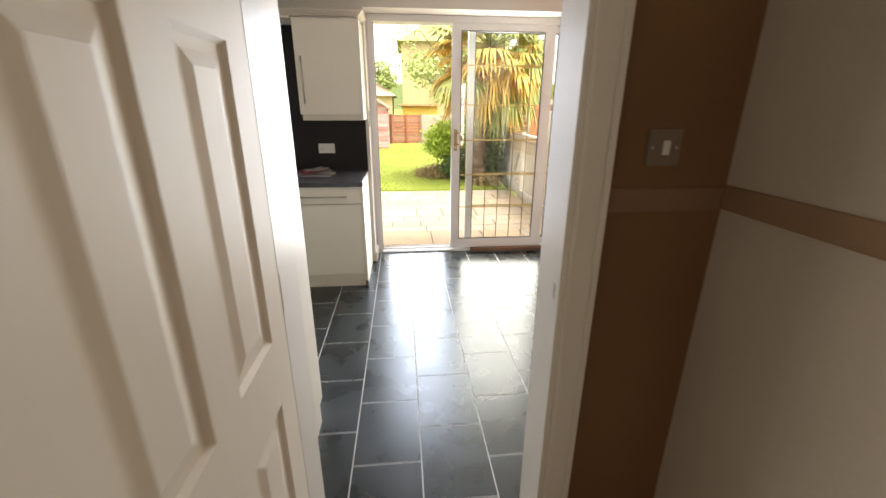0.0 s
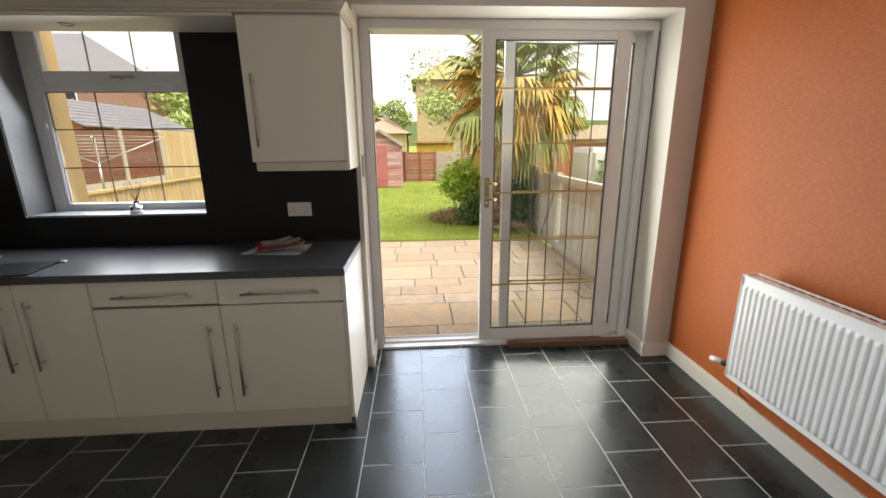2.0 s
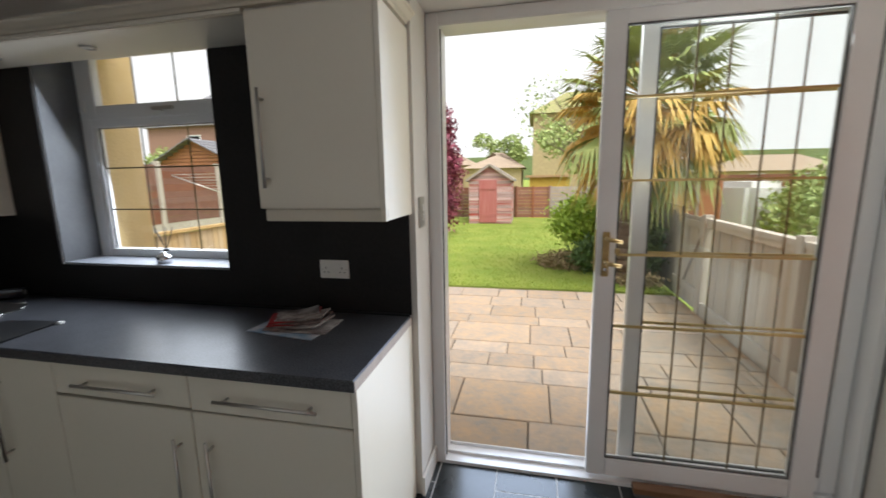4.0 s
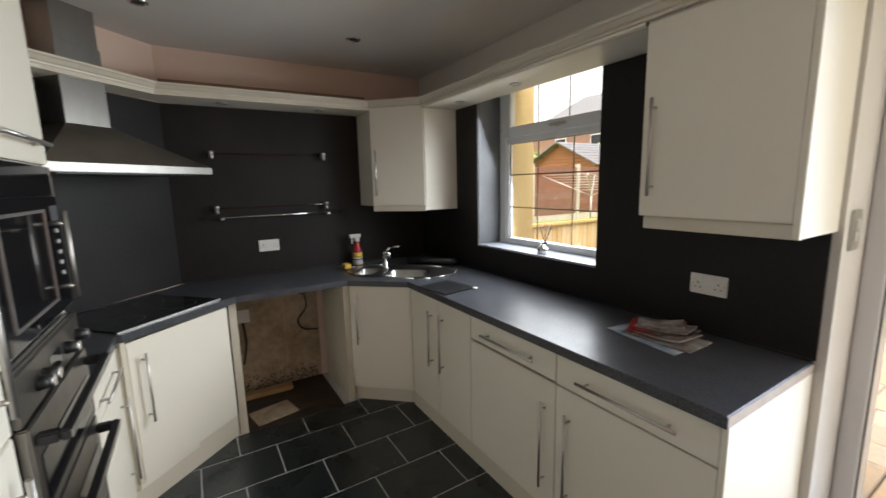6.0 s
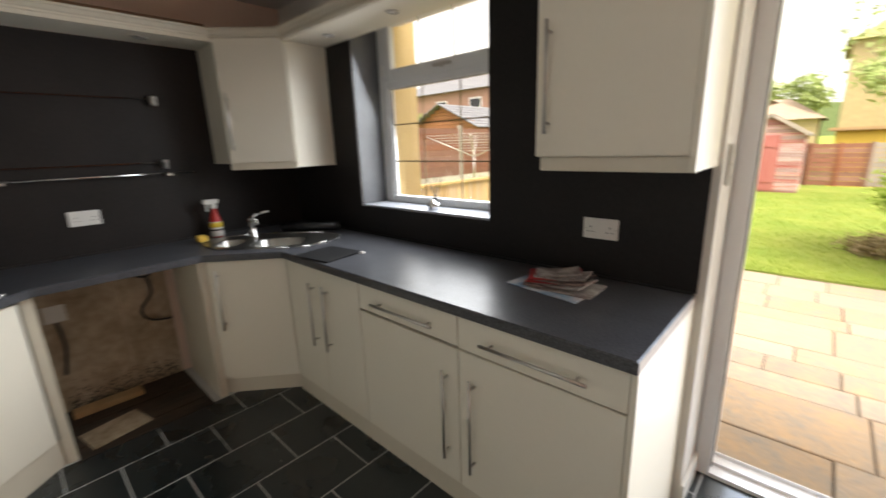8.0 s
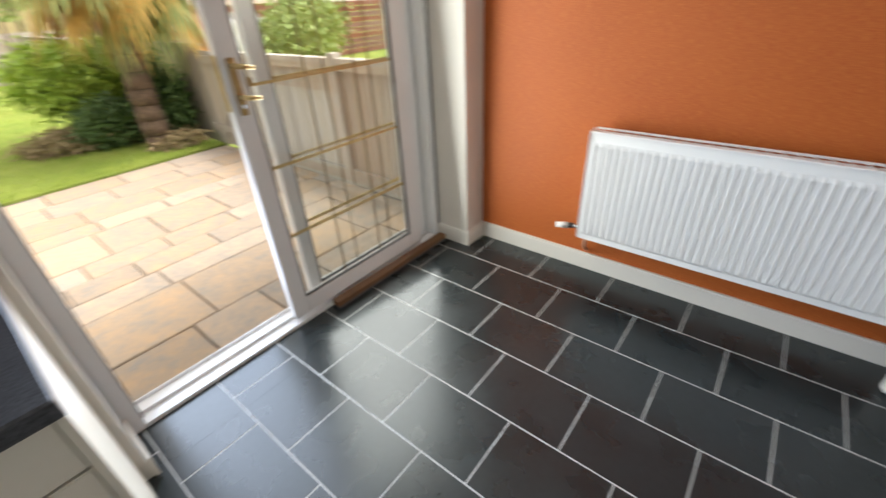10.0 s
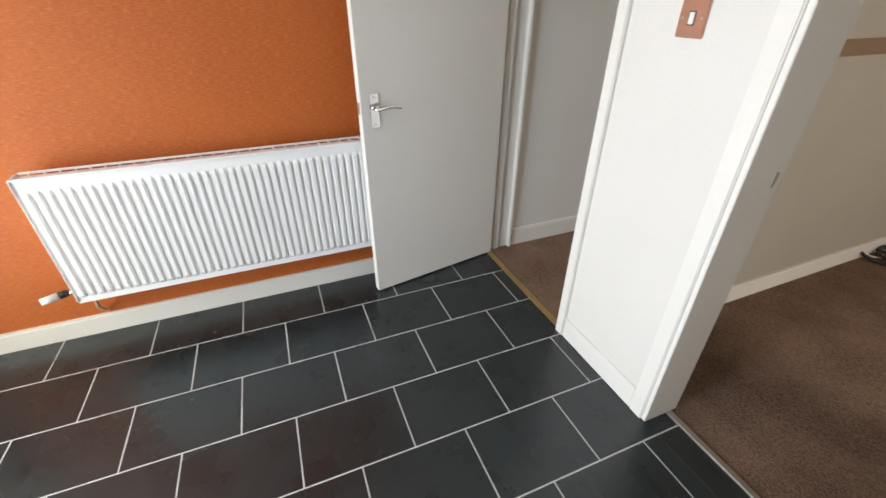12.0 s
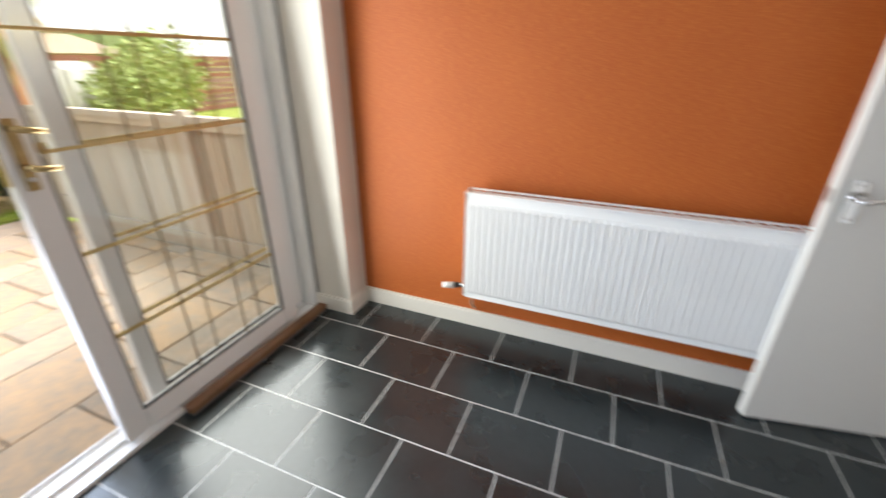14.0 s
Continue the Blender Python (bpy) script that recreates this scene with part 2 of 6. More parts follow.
M["yellow"] = surf("yellow_label", (0.75, 0.55, 0.05), (0.65, 0.45, 0.04), 8, 0.4)
M["sponge"] = surf("yellow_sponge", (0.75, 0.50, 0.10), (0.6, 0.38, 0.06), 40, 0.95, bump=0.003, bscale=200)
M["paper_red"] = surf("red_glossy_paper", (0.40, 0.012, 0.020), (0.20, 0.07, 0.06), 12, 0.55, spec=0.25, fine=0.15)
M["paper_blue"] = surf("blue_glossy_paper", (0.06, 0.20, 0.36), (0.52, 0.50, 0.52), 11, 0.55, spec=0.25, fine=0.1)
M["paper_brown"] = surf("brown_printed_paper", (0.035, 0.022, 0.022), (0.36, 0.26, 0.24), 13, 0.55, spec=0.25, fine=0.2)
M["paper_grey"] = surf("grey_printed_paper", (0.50, 0.46, 0.45), (0.06, 0.03, 0.03), 13, 0.55, spec=0.25, fine=0.2)
M["paper_white"] = surf("white_glossy_paper", (0.52, 0.49, 0.47), (0.10, 0.06, 0.06), 11, 0.55, spec=0.25, fine=0.2)
M["flag"] = surf("sandstone_flag", (0.43, 0.30, 0.19), (0.27, 0.24, 0.205), 6.5, 0.8, bump=0.007, bscale=22, vary=0.11, fine=0.42)
M["flag_pale"] = surf("pale_edging_stone", (0.47, 0.405, 0.33), (0.38, 0.325, 0.26), 5, 0.8, bump=0.006, bscale=24, vary=0.10, fine=0.42)
M["mossy_roof"] = surf("mossy_roof_tiles", (0.30, 0.31, 0.10), (0.22, 0.19, 0.10), 2.5, 0.9, bump=0.01, bscale=14)
M["tan_roof"] = surf("tan_roof_tiles", (0.36, 0.28, 0.20), (0.28, 0.215, 0.155), 3, 0.85, bump=0.006, bscale=16)
M["flag_joint"] = surf("sandy_joint", (0.10, 0.08, 0.06), (0.065, 0.053, 0.042), 12, 0.95, bump=0.004, bscale=80)
M["soil"] = surf("garden_soil", (0.11, 0.08, 0.05), (0.16, 0.12, 0.07), 6, 1.0, bump=0.02, bscale=30)
M["lawn"] = surf("lawn", (0.16, 0.235, 0.04), (0.28, 0.31, 0.07), 1.6, 0.95, bump=0.02, bscale=60, spec=0.15)
M["grass"] = surf("grass_blades", (0.18, 0.28, 0.035), (0.32, 0.38, 0.07), 1.7, 0.7, spec=0.2)
M["bush"] = surf("bush_leaves", (0.26, 0.42, 0.05), (0.46, 0.57, 0.10), 4, 0.55, spec=0.3)
M["shrub"] = surf("dark_shrub_leaf", (0.055, 0.105, 0.026), (0.10, 0.17, 0.045), 6, 0.6)
M["dry"] = surf("dry_undergrowth", (0.36, 0.25, 0.15), (0.24, 0.21, 0.09), 8, 0.95)
M["palm_green"] = surf("palm_fan_green", (0.22, 0.29, 0.085), (0.36, 0.39, 0.13), 3, 0.5, spec=0.3)
M["palm_dry"] = surf("palm_fan_yellowed", (0.64, 0.43, 0.11), (0.52, 0.31, 0.075), 3, 0.6, spec=0.3)
M["palm_trunk"] = surf("fibrous_palm_trunk", (0.19, 0.125, 0.08), (0.085, 0.058, 0.038), 18, 0.95, bump=0.02, bscale=30, stretch=(1, 1, 2.2))
M["maple"] = surf("purple_maple_leaves", (0.27, 0.05, 0.085), (0.15, 0.026, 0.048), 4, 0.5)
M["tree_green"] = surf("tree_leaves", (0.22, 0.31, 0.085), (0.36, 0.42, 0.14), 2.5, 0.6)
M["bark"] = surf("bark", (0.14, 0.10, 0.07), (0.08, 0.06, 0.045), 14, 0.95, bump=0.01, bscale=40)
M["fence_grey"] = surf("weathered_fence_board", (0.48, 0.42, 0.345), (0.39, 0.335, 0.27), 5, 0.85, bump=0.002, bscale=40, stretch=(1, 1, 0.12), vary=0.12)
M["fence_tan"] = surf("new_timber_fence_board", (0.52, 0.38, 0.20), (0.44, 0.31, 0.155), 5, 0.8, bump=0.002, bscale=40, stretch=(1, 1, 0.12), vary=0.10)
M["fence_brown"] = surf("brown_stained_fence", (0.20, 0.085, 0.052), (0.15, 0.062, 0.04), 4, 0.8, bump=0.002, bscale=40, vary=0.1)
M["fence_red"] = surf("red_brown_panel", (0.33, 0.14, 0.085), (0.25, 0.10, 0.06), 5, 0.8, bump=0.002, bscale=40, vary=0.1)
M["fence_old"] = surf("old_grey_panel", (0.40, 0.34, 0.29), (0.32, 0.27, 0.23), 5, 0.85, bump=0.002, bscale=40, vary=0.1)
M["concrete"] = surf("concrete_post", (0.46, 0.42, 0.36), (0.38, 0.34, 0.29), 8, 0.9, bump=0.003, bscale=50)
M["shed_red"] = surf("faded_red_shed_board", (0.34, 0.075, 0.07), (0.56, 0.40, 0.37), 2.2, 0.85, bump=0.003, bscale=40, stretch=(0.35, 0.35, 9.0), vary=0.22)
M["shed_door"] = surf("red_shed_door_board", (0.40, 0.105, 0.095), (0.47, 0.19, 0.165), 2.5, 0.85, bump=0.003, bscale=40, stretch=(9.0, 1, 0.5))
M["felt"] = surf("roofing_felt", (0.26, 0.24, 0.22), (0.19, 0.175, 0.16), 7, 0.95, bump=0.003, bscale=60)
M["slate_roof"] = surf("grey_roof_tiles", (0.19, 0.19, 0.20), (0.14, 0.14, 0.15), 5, 0.8, bump=0.004, bscale=20)
M["log"] = surf("orange_log_wall", (0.40, 0.17, 0.08), (0.32, 0.13, 0.06), 4, 0.7, bump=0.002, bscale=30, stretch=(0.2, 0.2, 1))
M["brick"] = surf("dull_red_brick", (0.33, 0.19, 0.14), (0.25, 0.145, 0.11), 5, 0.9, bump=0.004, bscale=30)
M["stone"] = surf("yellow_stone_wall", (0.46, 0.36, 0.20), (0.36, 0.28, 0.155), 4, 0.9, bump=0.01, bscale=14)
M["render_yellow"] = surf("cream_render_wall", (0.66, 0.50, 0.25), (0.58, 0.43, 0.21), 3, 0.9, bump=0.004, bscale=60)
M["yellow_panel"] = surf("yellow_summerhouse_wall", (0.62, 0.42, 0.07), (0.55, 0.36, 0.06), 3, 0.8)
M["hill"] = surf("far_woodland", (0.12, 0.17, 0.07), (0.20, 0.24, 0.11), 0.5, 1.0)
M["rubble_white"] = surf("white_wrapped_cover", (0.72, 0.71, 0.69), (0.62, 0.61, 0.59), 4, 0.7)

# ---- mesh helpers ----
I4 = Matrix.Identity(4)


def box(bm, a, b, m=I4, bev=0.0):
    x0, y0, z0 = (min(a[i], b[i]) for i in range(3))
    x1, y1, z1 = (max(a[i], b[i]) for i in range(3))
    v = [bm.verts.new(m @ Vector(p)) for p in ((x0, y0, z0), (x1, y0, z0), (x1, y1, z0), (x0, y1, z0),
                                               (x0, y0, z1), (x1, y0, z1), (x1, y1, z1), (x0, y1, z1))]
    f = [bm.faces.new([v[i] for i in q]) for q in ((0, 3, 2, 1), (4, 5, 6, 7), (0, 1, 5, 4), (1, 2, 6, 5), (2, 3, 7, 6), (3, 0, 4, 7))]
    if bev:
        es = list({e for g in f for e in g.edges})
        bmesh.ops.bevel(bm, geom=es, offset=bev, segments=2, affect="EDGES", clamp_overlap=True)
    return bm


def prism(bm, poly, z0, z1, m=I4, bev=0.0):
    lo = [bm.verts.new(m @ Vector((x, y, z0))) for x, y in poly]
    hi = [bm.verts.new(m @ Vector((x, y, z1))) for x, y in poly]
    k = len(poly)
    fs = [bm.faces.new(lo[::-1]), bm.faces.new(hi)]
    fs += [bm.faces.new((lo[i], lo[(i + 1) % k], hi[(i + 1) % k], hi[i])) for i in range(k)]
    if bev:
        es = list({e for e in fs[1].edges})
        bmesh.ops.bevel(bm, geom=es, offset=bev, segments=2, affect="EDGES", clamp_overlap=True)
    return bm


def tube(bm, p0, p1, r0, r1=None, seg=12, caps=True):
    r1 = r0 if r1 is None else r1
    p0, p1 = Vector(p0), Vector(p1)
    q = (p1 - p0).to_track_quat("Z", "Y").to_matrix()
    ring = lambda p, r: [bm.verts.new(p + q @ Vector((r * math.cos(2 * math.pi * i / seg), r * math.sin(2 * math.pi * i / seg), 0))) for i in range(seg)]
    a, b = ring(p0, r0), ring(p1, r1)
    for i in range(seg):
        f = bm.faces.new((a[i], a[(i + 1) % seg], b[(i + 1) % seg], b[i]))
        f.smooth = True
    if caps:
        bm.faces.new(a[::-1])
        bm.faces.new(b)
    return bm


def lathe(bm, at, prof, seg=20, m=I4):
    """A turned shape: prof holds (radius, height) from the bottom up."""
    rings = []
    for r, z in prof:
        rings.append([bm.verts.new(m @ Vector((at[0] + r * math.cos(2 * math.pi * i / seg), at[1] + r * math.sin(2 * math.pi * i / seg), at[2] + z))) for i in range(seg)])
    for a, b in zip(rings, rings[1:]):
        for i in range(seg):
            bm.faces.new((a[i], a[(i + 1) % seg], b[(i + 1) % seg], b[i])).smooth = True
    bm.faces.new(rings[0][::-1])
    bm.faces.new(rings[-1])
    return bm


def root_of(ob):
    while ob.parent:
        ob = ob.parent
    return ob


def part(name, bm, material, parent=None, label=""):
    """Links a bmesh, given in world metres, as one mesh under a thing or a part."""
    if parent is not None:
        off = root_of(parent).location
        bmesh.ops.translate(bm, verts=bm.verts, vec=-off)
    bmesh.ops.recalc_face_normals(bm, faces=bm.faces)
    me = bpy.data.meshes.new(name)
    bm.to_mesh(me)
    bm.free()
    me.materials.append(M[material])
    ob = new(name, me)
    if parent is not None:
        ob.parent = parent
    if label:
        ob["label"] = label
    return ob


def thing(name, at, label, category, group=""):
    ob = new(name)
    ob.location = at
    ob.empty_display_size = 0.05
    return tagged(ob, label, category, group)


def B(*a, **k):
    return box(bmesh.new(), *a, **k)


def structure(name, bm, material, label, category):
    return tagged(part(name, bm, material), label, category, kind="structure")


def boxes(*items, bev=0.0):
    bm = bmesh.new()
    for a, b in items:
        box(bm, a, b, bev=bev)
    return bm


# ---- the shell of the house ----
XL, XR, YF, YB, ZC = -3.06, 2.009, 3.862, 6.70, 2.51
YO = 7.107    # outer face of the garden wall
YD = 3.712    # dining-room face of the door wall

structure("wall_north", boxes(((XL - 0.3, YB, -0.2), (-2.195, YO, ZC)), ((-2.195, YB, -0.2), (-1.120, YO, 1.112)), ((-2.195, YB, 2.292), (-1.120, YO, ZC)),
                              ((-1.120, YB, -0.2), (-0.15, YO, ZC)), ((-0.15, YB, 2.30), (1.826, YO, ZC)), ((1.826, YB, -0.2), (XR + 0.3, YO, ZC))),
          "white_wall", "white painted garden wall with a window and a patio door opening", "wall")
structure("wall_east", B((XR, -0.5, -0.1), (XR + 0.25, YB, ZC)), "orange", "orange textured wallpaper wall above a white skirting", "wall")
structure("wall_west", B((XL - 0.25, YF - 0.2, -0.1), (XL, YB, ZC)), "pink_wall", "pale pink painted kitchen wall above the units", "wall")
structure("wall_south", boxes(((XL - 0.25, YD + 0.003, -0.1), (-0.18, YF, ZC)), ((-0.18, YD + 0.003, 2.05), (0.58, YF, ZC)), ((0.58, YD + 0.003, -0.1), (1.145, YF, ZC)),
                              ((1.145, YD + 0.003, 2.03), (1.995, YF, ZC)), ((1.995, YD + 0.003, -0.1), (XR, YF, ZC))),
          "white_wall", "white painted wall pierced by two doorways", "wall")
structure("ceiling", B((XL - 0.25, -0.6, ZC), (XR + 0.25, YO, ZC + 0.15)), "ceiling", "off-white painted ceiling with recessed downlights", "ceiling")
# dining room and hall behind the door wall
structure("wall_dining_face", boxes(((-3.2, YD - 0.012, 0), (-0.18, YD, ZC)), ((-0.18, YD - 0.012, 2.05), (0.58, YD, ZC)), ((0.58, YD - 0.012, 0), (0.985, YD, ZC))),
          "brown_wall", "brown wallpapered wall beside the doorway", "wall")
structure("wall_dining_east", B((0.985, -0.3, 0), (1.138, YD, ZC)), "taupe_wall", "taupe painted dining room wall with a brown border band", "wall")
structure("wall_dining_south", B((-3.2, 0.62, 0), (0.9845, 0.77, ZC)),
          "taupe_wall", "plain taupe painted dining room wall", "wall")
# the opening is made up to go with the added hall lamp
structure("wall_hall_south", boxes(((1.138, -0.45, 0), (1.22, -0.3, ZC)), ((1.88, -0.45, 0), (XR, -0.3, ZC)), ((1.22, -0.45, 0), (1.88, -0.3, 0.45)), ((1.22, -0.45, 2.12), (1.88, -0.3, ZC))), "white_wall", "white painted hall wall round an unseen opening added for the fill lamp", "wall")
structure("wall_dining_west", boxes(((-3.3, 0.62, 0), (-3.2, 1.72, ZC)), ((-3.3, 1.72, 0), (-3.2, 3.28, 0.88)), ((-3.3, 1.72, 2.12), (-3.2, 3.28, ZC)), ((-3.3, 3.28, 0), (-3.2, YD, ZC))), "taupe_wall", "taupe painted wall with the dining room window", "wall")
structure("wall_hall_east", B((1.985, -0.3, 0), (XR, YD, ZC)), "white_wall", "plain white painted hall wall", "wall")
structure("floor", B((XL - 0.3, YF - 0.14, -0.12), (XR, YO, -0.0007)), "grout", "pale grout bed under dark slate-effect tiles", "floor")
structure("carpet_floor", boxes(((-3.3, -0.45, -0.12), (XR, YF - 0.14, -0.002)), ((1.145, YF - 0.14, -0.0035), (1.995, YF - 0.02, 0.004))),
          "carpet", "worn brown short-pile carpet", "carpet")

# skirtings, linings and architraves


def skirt(name, a, b, h=0.10, label="white gloss skirting board along the wall"):
    """a, b: opposite corners of the footprint."""
    bm = B((a[0], a[1], 0.001), (b[0], b[1], h - 0.012))
    w = 0.004
    x0, x1, y0, y1 = min(a[0], b[0]), max(a[0], b[0]), min(a[1], b[1]), max(a[1], b[1])
    box(bm, (x0 + (w if x1 - x0 < 0.05 else 0), y0 + (w if y1 - y0 < 0.05 else 0), h - 0.012), (x1 - 0, y1 - 0, h))
    return tagged(part(name, bm, "gloss"), label, "skirting", kind="structure")


skirt("baseboard_east", (XR - 0.016, 4.0), (XR, YB), 0.105)
skirt("baseboard_pier_end", (1.826, YB - 0.016), (XR - 0.016, YB), 0.10)
skirt("baseboard_reveal_east", (1.810, YB - 0.016), (1.826, 6.944), 0.10)
skirt("baseboard_reveal_west", (-0.15, YB - 0.012), (-0.134, 6.944), 0.10)
skirt("baseboard_dining_south", (-3.0, 0.77), (0.969, 0.786), 0.108)
skirt("baseboard_dining_east", (0.969, 0.786), (0.985, YD - 0.012), 0.108)
skirt("baseboard_dining_face", (0.66, YD - 0.028), (0.969, YD - 0.012), 0.108)
skirt("baseboard_hall", (1.969, -0.3), (1.985, YD - 0.05), 0.12)
structure("trim_dado_east", B((0.979, 0.771, 1.249), (0.9845, YD - 0.012, 1.313), bev=0.002), "dado_band", "brown border band along the taupe wall", "border")
structure("trim_dado_face", B((0.662, YD - 0.018, 1.245), (0.979, YD - 0.0125, 1.307), bev=0.002), "dado_band", "brown border band beside the doorway", "border")
structure("wall_pier_panel", B((0.640, YF, 0.115), (1.100, YF + 0.004, 2.42)), "white_wall", "smooth white plaster face of the pier", "wall")


def doorway(name, x0, x1, top, arch_in, arch_out, label):
    """A lined doorway in the door wall with mouldings on both faces."""
    t = thing(name, ((x0 + x1) / 2, YF, 0), label, "door frame")
    t["kind"] = "structure"
    for s, x in (("lining", x0), ("lining", x1 - 0.03)):
        part(s, B((x, YD - 0.016, 0.001), (x + 0.03, YF + 0.006, top), bev=0.002), "gloss", t)
    part("lining", B((x0 + 0.03, YD - 0.016, top - 0.03), (x1 - 0.03, YF + 0.006, top), bev=0.002), "gloss", t)
    for xa, xb in ((x0 - arch_in, x0 + 0.012), (x1 - 0.012, x1 + arch_in)):
        if arch_in:
            bm = B((xa, YF + 0.001, 0.002), (xb, YF + 0.018, top + 0.06), bev=0.004)
            part("architrave", bm, "gloss", t)
    for xa, xb, out in ((x0 - arch_out, x0 + 0.012, -1), (x1 - 0.012, x1 + arch_out, 1)):
        if arch_out:
            bm = B((xa, YD - 0.030, 0.002), (xb, YD - 0.013, top + 0.06), bev=0.004)
            e = xa if out < 0 else xb - 0.018
            box(bm, (e, YD - 0.038, 0.002), (e + 0.018, YD - 0.030, top + 0.06), bev=0.003)
            part("architrave", bm, "gloss", t)
    return t


d1 = doorway("door_frame_dining", -0.195, 0.595, 2.05, 0.0, 0.065, "white gloss doorway lining between carpet and tiles")
part("architrave", B((0.582, YF + 0.001, 0.001), (0.640, YF + 0.016, 2.1), bev=0.004), "gloss", d1)
part("skirting_block", B((0.640, YF + 0.001, 0.001), (1.100, YF + 0.014, 0.115), bev=0.004), "gloss", d1)
part("strike_plate", B((0.5635, 3.726, 0.99), (0.566, 3.738, 1.035)), "steel", d1, "small worn metal strike plate")
d2 = doorway("door_frame_hall", 1.130, 2.005, 2.01, 0.0, 0.0, "white gloss doorway lining to the carpeted hall")
part("architrave", B((1.100, YF + 0.001, 0.001), (1.150, YF + 0.020, 2.07), bev=0.004), "gloss", d2)
part("architrave", B((1.985, YF + 0.001, 0.001), (2.006, YF + 0.020, 2.07), bev=0.004), "gloss", d2)
part("door_stop", B((1.960, YF - 0.09, 0.001), (1.975, YF - 0.05, 1.98)), "gloss", d2)
part("architrave", B((1.950, YD - 0.034, 0.001), (1.983, YD - 0.014, 2.07), bev=0.004), "gloss", d2)
tagged(part("threshold_strip_hall", B((1.16, YF - 0.03, 0.0), (1.975, YF + 0.005, 0.009), bev=0.003), "oak_strip"), "worn brass carpet bar in the hall doorway", "threshold strip")
tagged(part("threshold_strip_dining", B((-0.165, YF - 0.135, 0.0), (0.565, YF - 0.108, 0.008), bev=0.003), "steel"), "thin pale metal carpet bar in the dining doorway", "threshold strip")

# six-panel door, open against the dining-room wall
pd = thing("panelled_door", (-0.170, YD - 0.02, 0), "cream painted six-panel door standing open", "door")
PX = -0.165      # face towards the doorway
PY = YD - 0.019  # hinge edge
PW = 0.711


def panel_leaf():
    """The leaf with its fields sunk and bevelled mouldings; y runs back from the hinge."""
    bm = bmesh.new()
    zs = [(0.20, 0.80), (0.975, 1.615), (1.70, 1.90)]
    us = [(0.105, 0.300), (0.411, 0.606)]
    box(bm, (PX - 0.040, PY - PW, 0.012), (PX - 0.010, PY, 1.99))
    solid = lambda u0, u1, z0, z1: box(bm, (PX - 0.010, PY - u1, z0), (PX, PY - u0, z1))
    solid(0, 0.105, 0.012, 1.99), solid(0.300, 0.411, 0.012, 1.99), solid(0.606, PW, 0.012, 1.99)
    zz = [0.012] + [v for p in zs for v in p] + [1.99]
    for i in range(0, len(zz), 2):
        for u in us:
            solid(u[0], u[1], zz[i], zz[i + 1])
    return bm, us, zs


bm, us, zs = panel_leaf()
leaf = part("leaf", bm, "panel_door", pd)
for u0, u1 in us:
    for z0, z1 in zs:
        bm = bmesh.new()
        rings = []
        for d, h in ((0.0, 0.0), (0.012, -0.011), (0.030, -0.009), (0.055, -0.003)):
            rings.append([bm.verts.new((PX + h, PY - u, z)) for u, z in ((u0 + d, z0 + d), (u1 - d, z0 + d), (u1 - d, z1 - d), (u0 + d, z1 - d))])
        for a, b in zip(rings, rings[1:]):
            for i in range(4):
                bm.faces.new((a[i], a[(i + 1) % 4], b[(i + 1) % 4], b[i]))
        bm.faces.new(rings[-1])
        part("panel", bm, "panel_door", leaf)
for z in (0.25, 1.05, 1.75):
    part("hinge", tube(bmesh.new(), (PX - 0.004, PY + 0.007, z - 0.05), (PX - 0.004, PY + 0.007, z + 0.05), 0.006), "gloss", pd)

# flush door to the hall, part open into the kitchen
fd = thing("flush_door", (1.975, YF - 0.017, 0), "plain white flush door standing open beside the radiator", "door")
hm = pose(1.975, YF - 0.017, 0, 0, 0, 100.1)
part("leaf", B((0, -0.002, 0.010), (0.811, 0.040, 1.985), m=hm, bev=0.002), "door_white", fd)
fh = part("handle_plate", B((0.727, 0.0405, 0.935), (0.771, 0.047, 1.085), m=hm, bev=0.002), "chrome", fd, "satin chrome latch plate with a lever")
bm = tube(bmesh.new(), hm @ Vector((0.749, 0.046, 1.022)), hm @ Vector((0.749, 0.090, 1.022)), 0.009)
for k in range(8):
    a, b = k / 8, (k + 1) / 8
    f = lambda s: hm @ Vector((0.749 - 0.115 * s, 0.088 + 0.004 * math.sin(3 * s), 1.022 + 0.010 * math.sin(3.1 * s) - 0.004 * s))
    tube(bm, f(a), f(b), 0.0085 - 0.003 * a, 0.0085 - 0.003 * b, 10)
part("lever", bm, "chrome", fh)
for z in (0.95, 1.07):
    part("screw", tube(bmesh.new(), hm @ Vector((0.749, 0.0465, z)), hm @ Vector((0.749, 0.0485, z)), 0.005), "steel", fh)
part("latch", B((0.8115, 0.012, 1.00), (0.8150, 0.028, 1.05), m=hm), "steel", fd)
for z in (0.24, 1.05, 1.76):
    part("hinge", tube(bmesh.new(), hm @ Vector((-0.004, -0.006, z - 0.04)), hm @ Vector((-0.004, -0.006, z + 0.04)), 0.006), "steel", fd)

# ---- the patio door ----
sd = thing("patio_door", (0.85, 6.995, 0), "white upvc sliding patio door with leaded glass, slid open", "patio door")
sd["kind"] = "structure"
X0, X1 = -0.148, 1.824
part("jamb", B((X0, 6.945, 0.0), (-0.088, 7.105, 2.298), bev=0.004), "upvc", sd)
part("jamb", B((1.786, 6.945, 0.0), (X1, 7.105, 2.298), bev=0.004), "upvc", sd)
part("head", B((-0.088, 6.945, 2.240), (1.786, 7.105, 2.298), bev=0.004), "upvc", sd)
bm = B((-0.088, 6.945, 0.0), (1.786, 7.105, 0.018))
for y in (7.010, 7.090):
    box(bm, (-0.088, y, 0.018), (1.786, y + 0.006, 0.034))
part("track", bm, "upvc", sd)
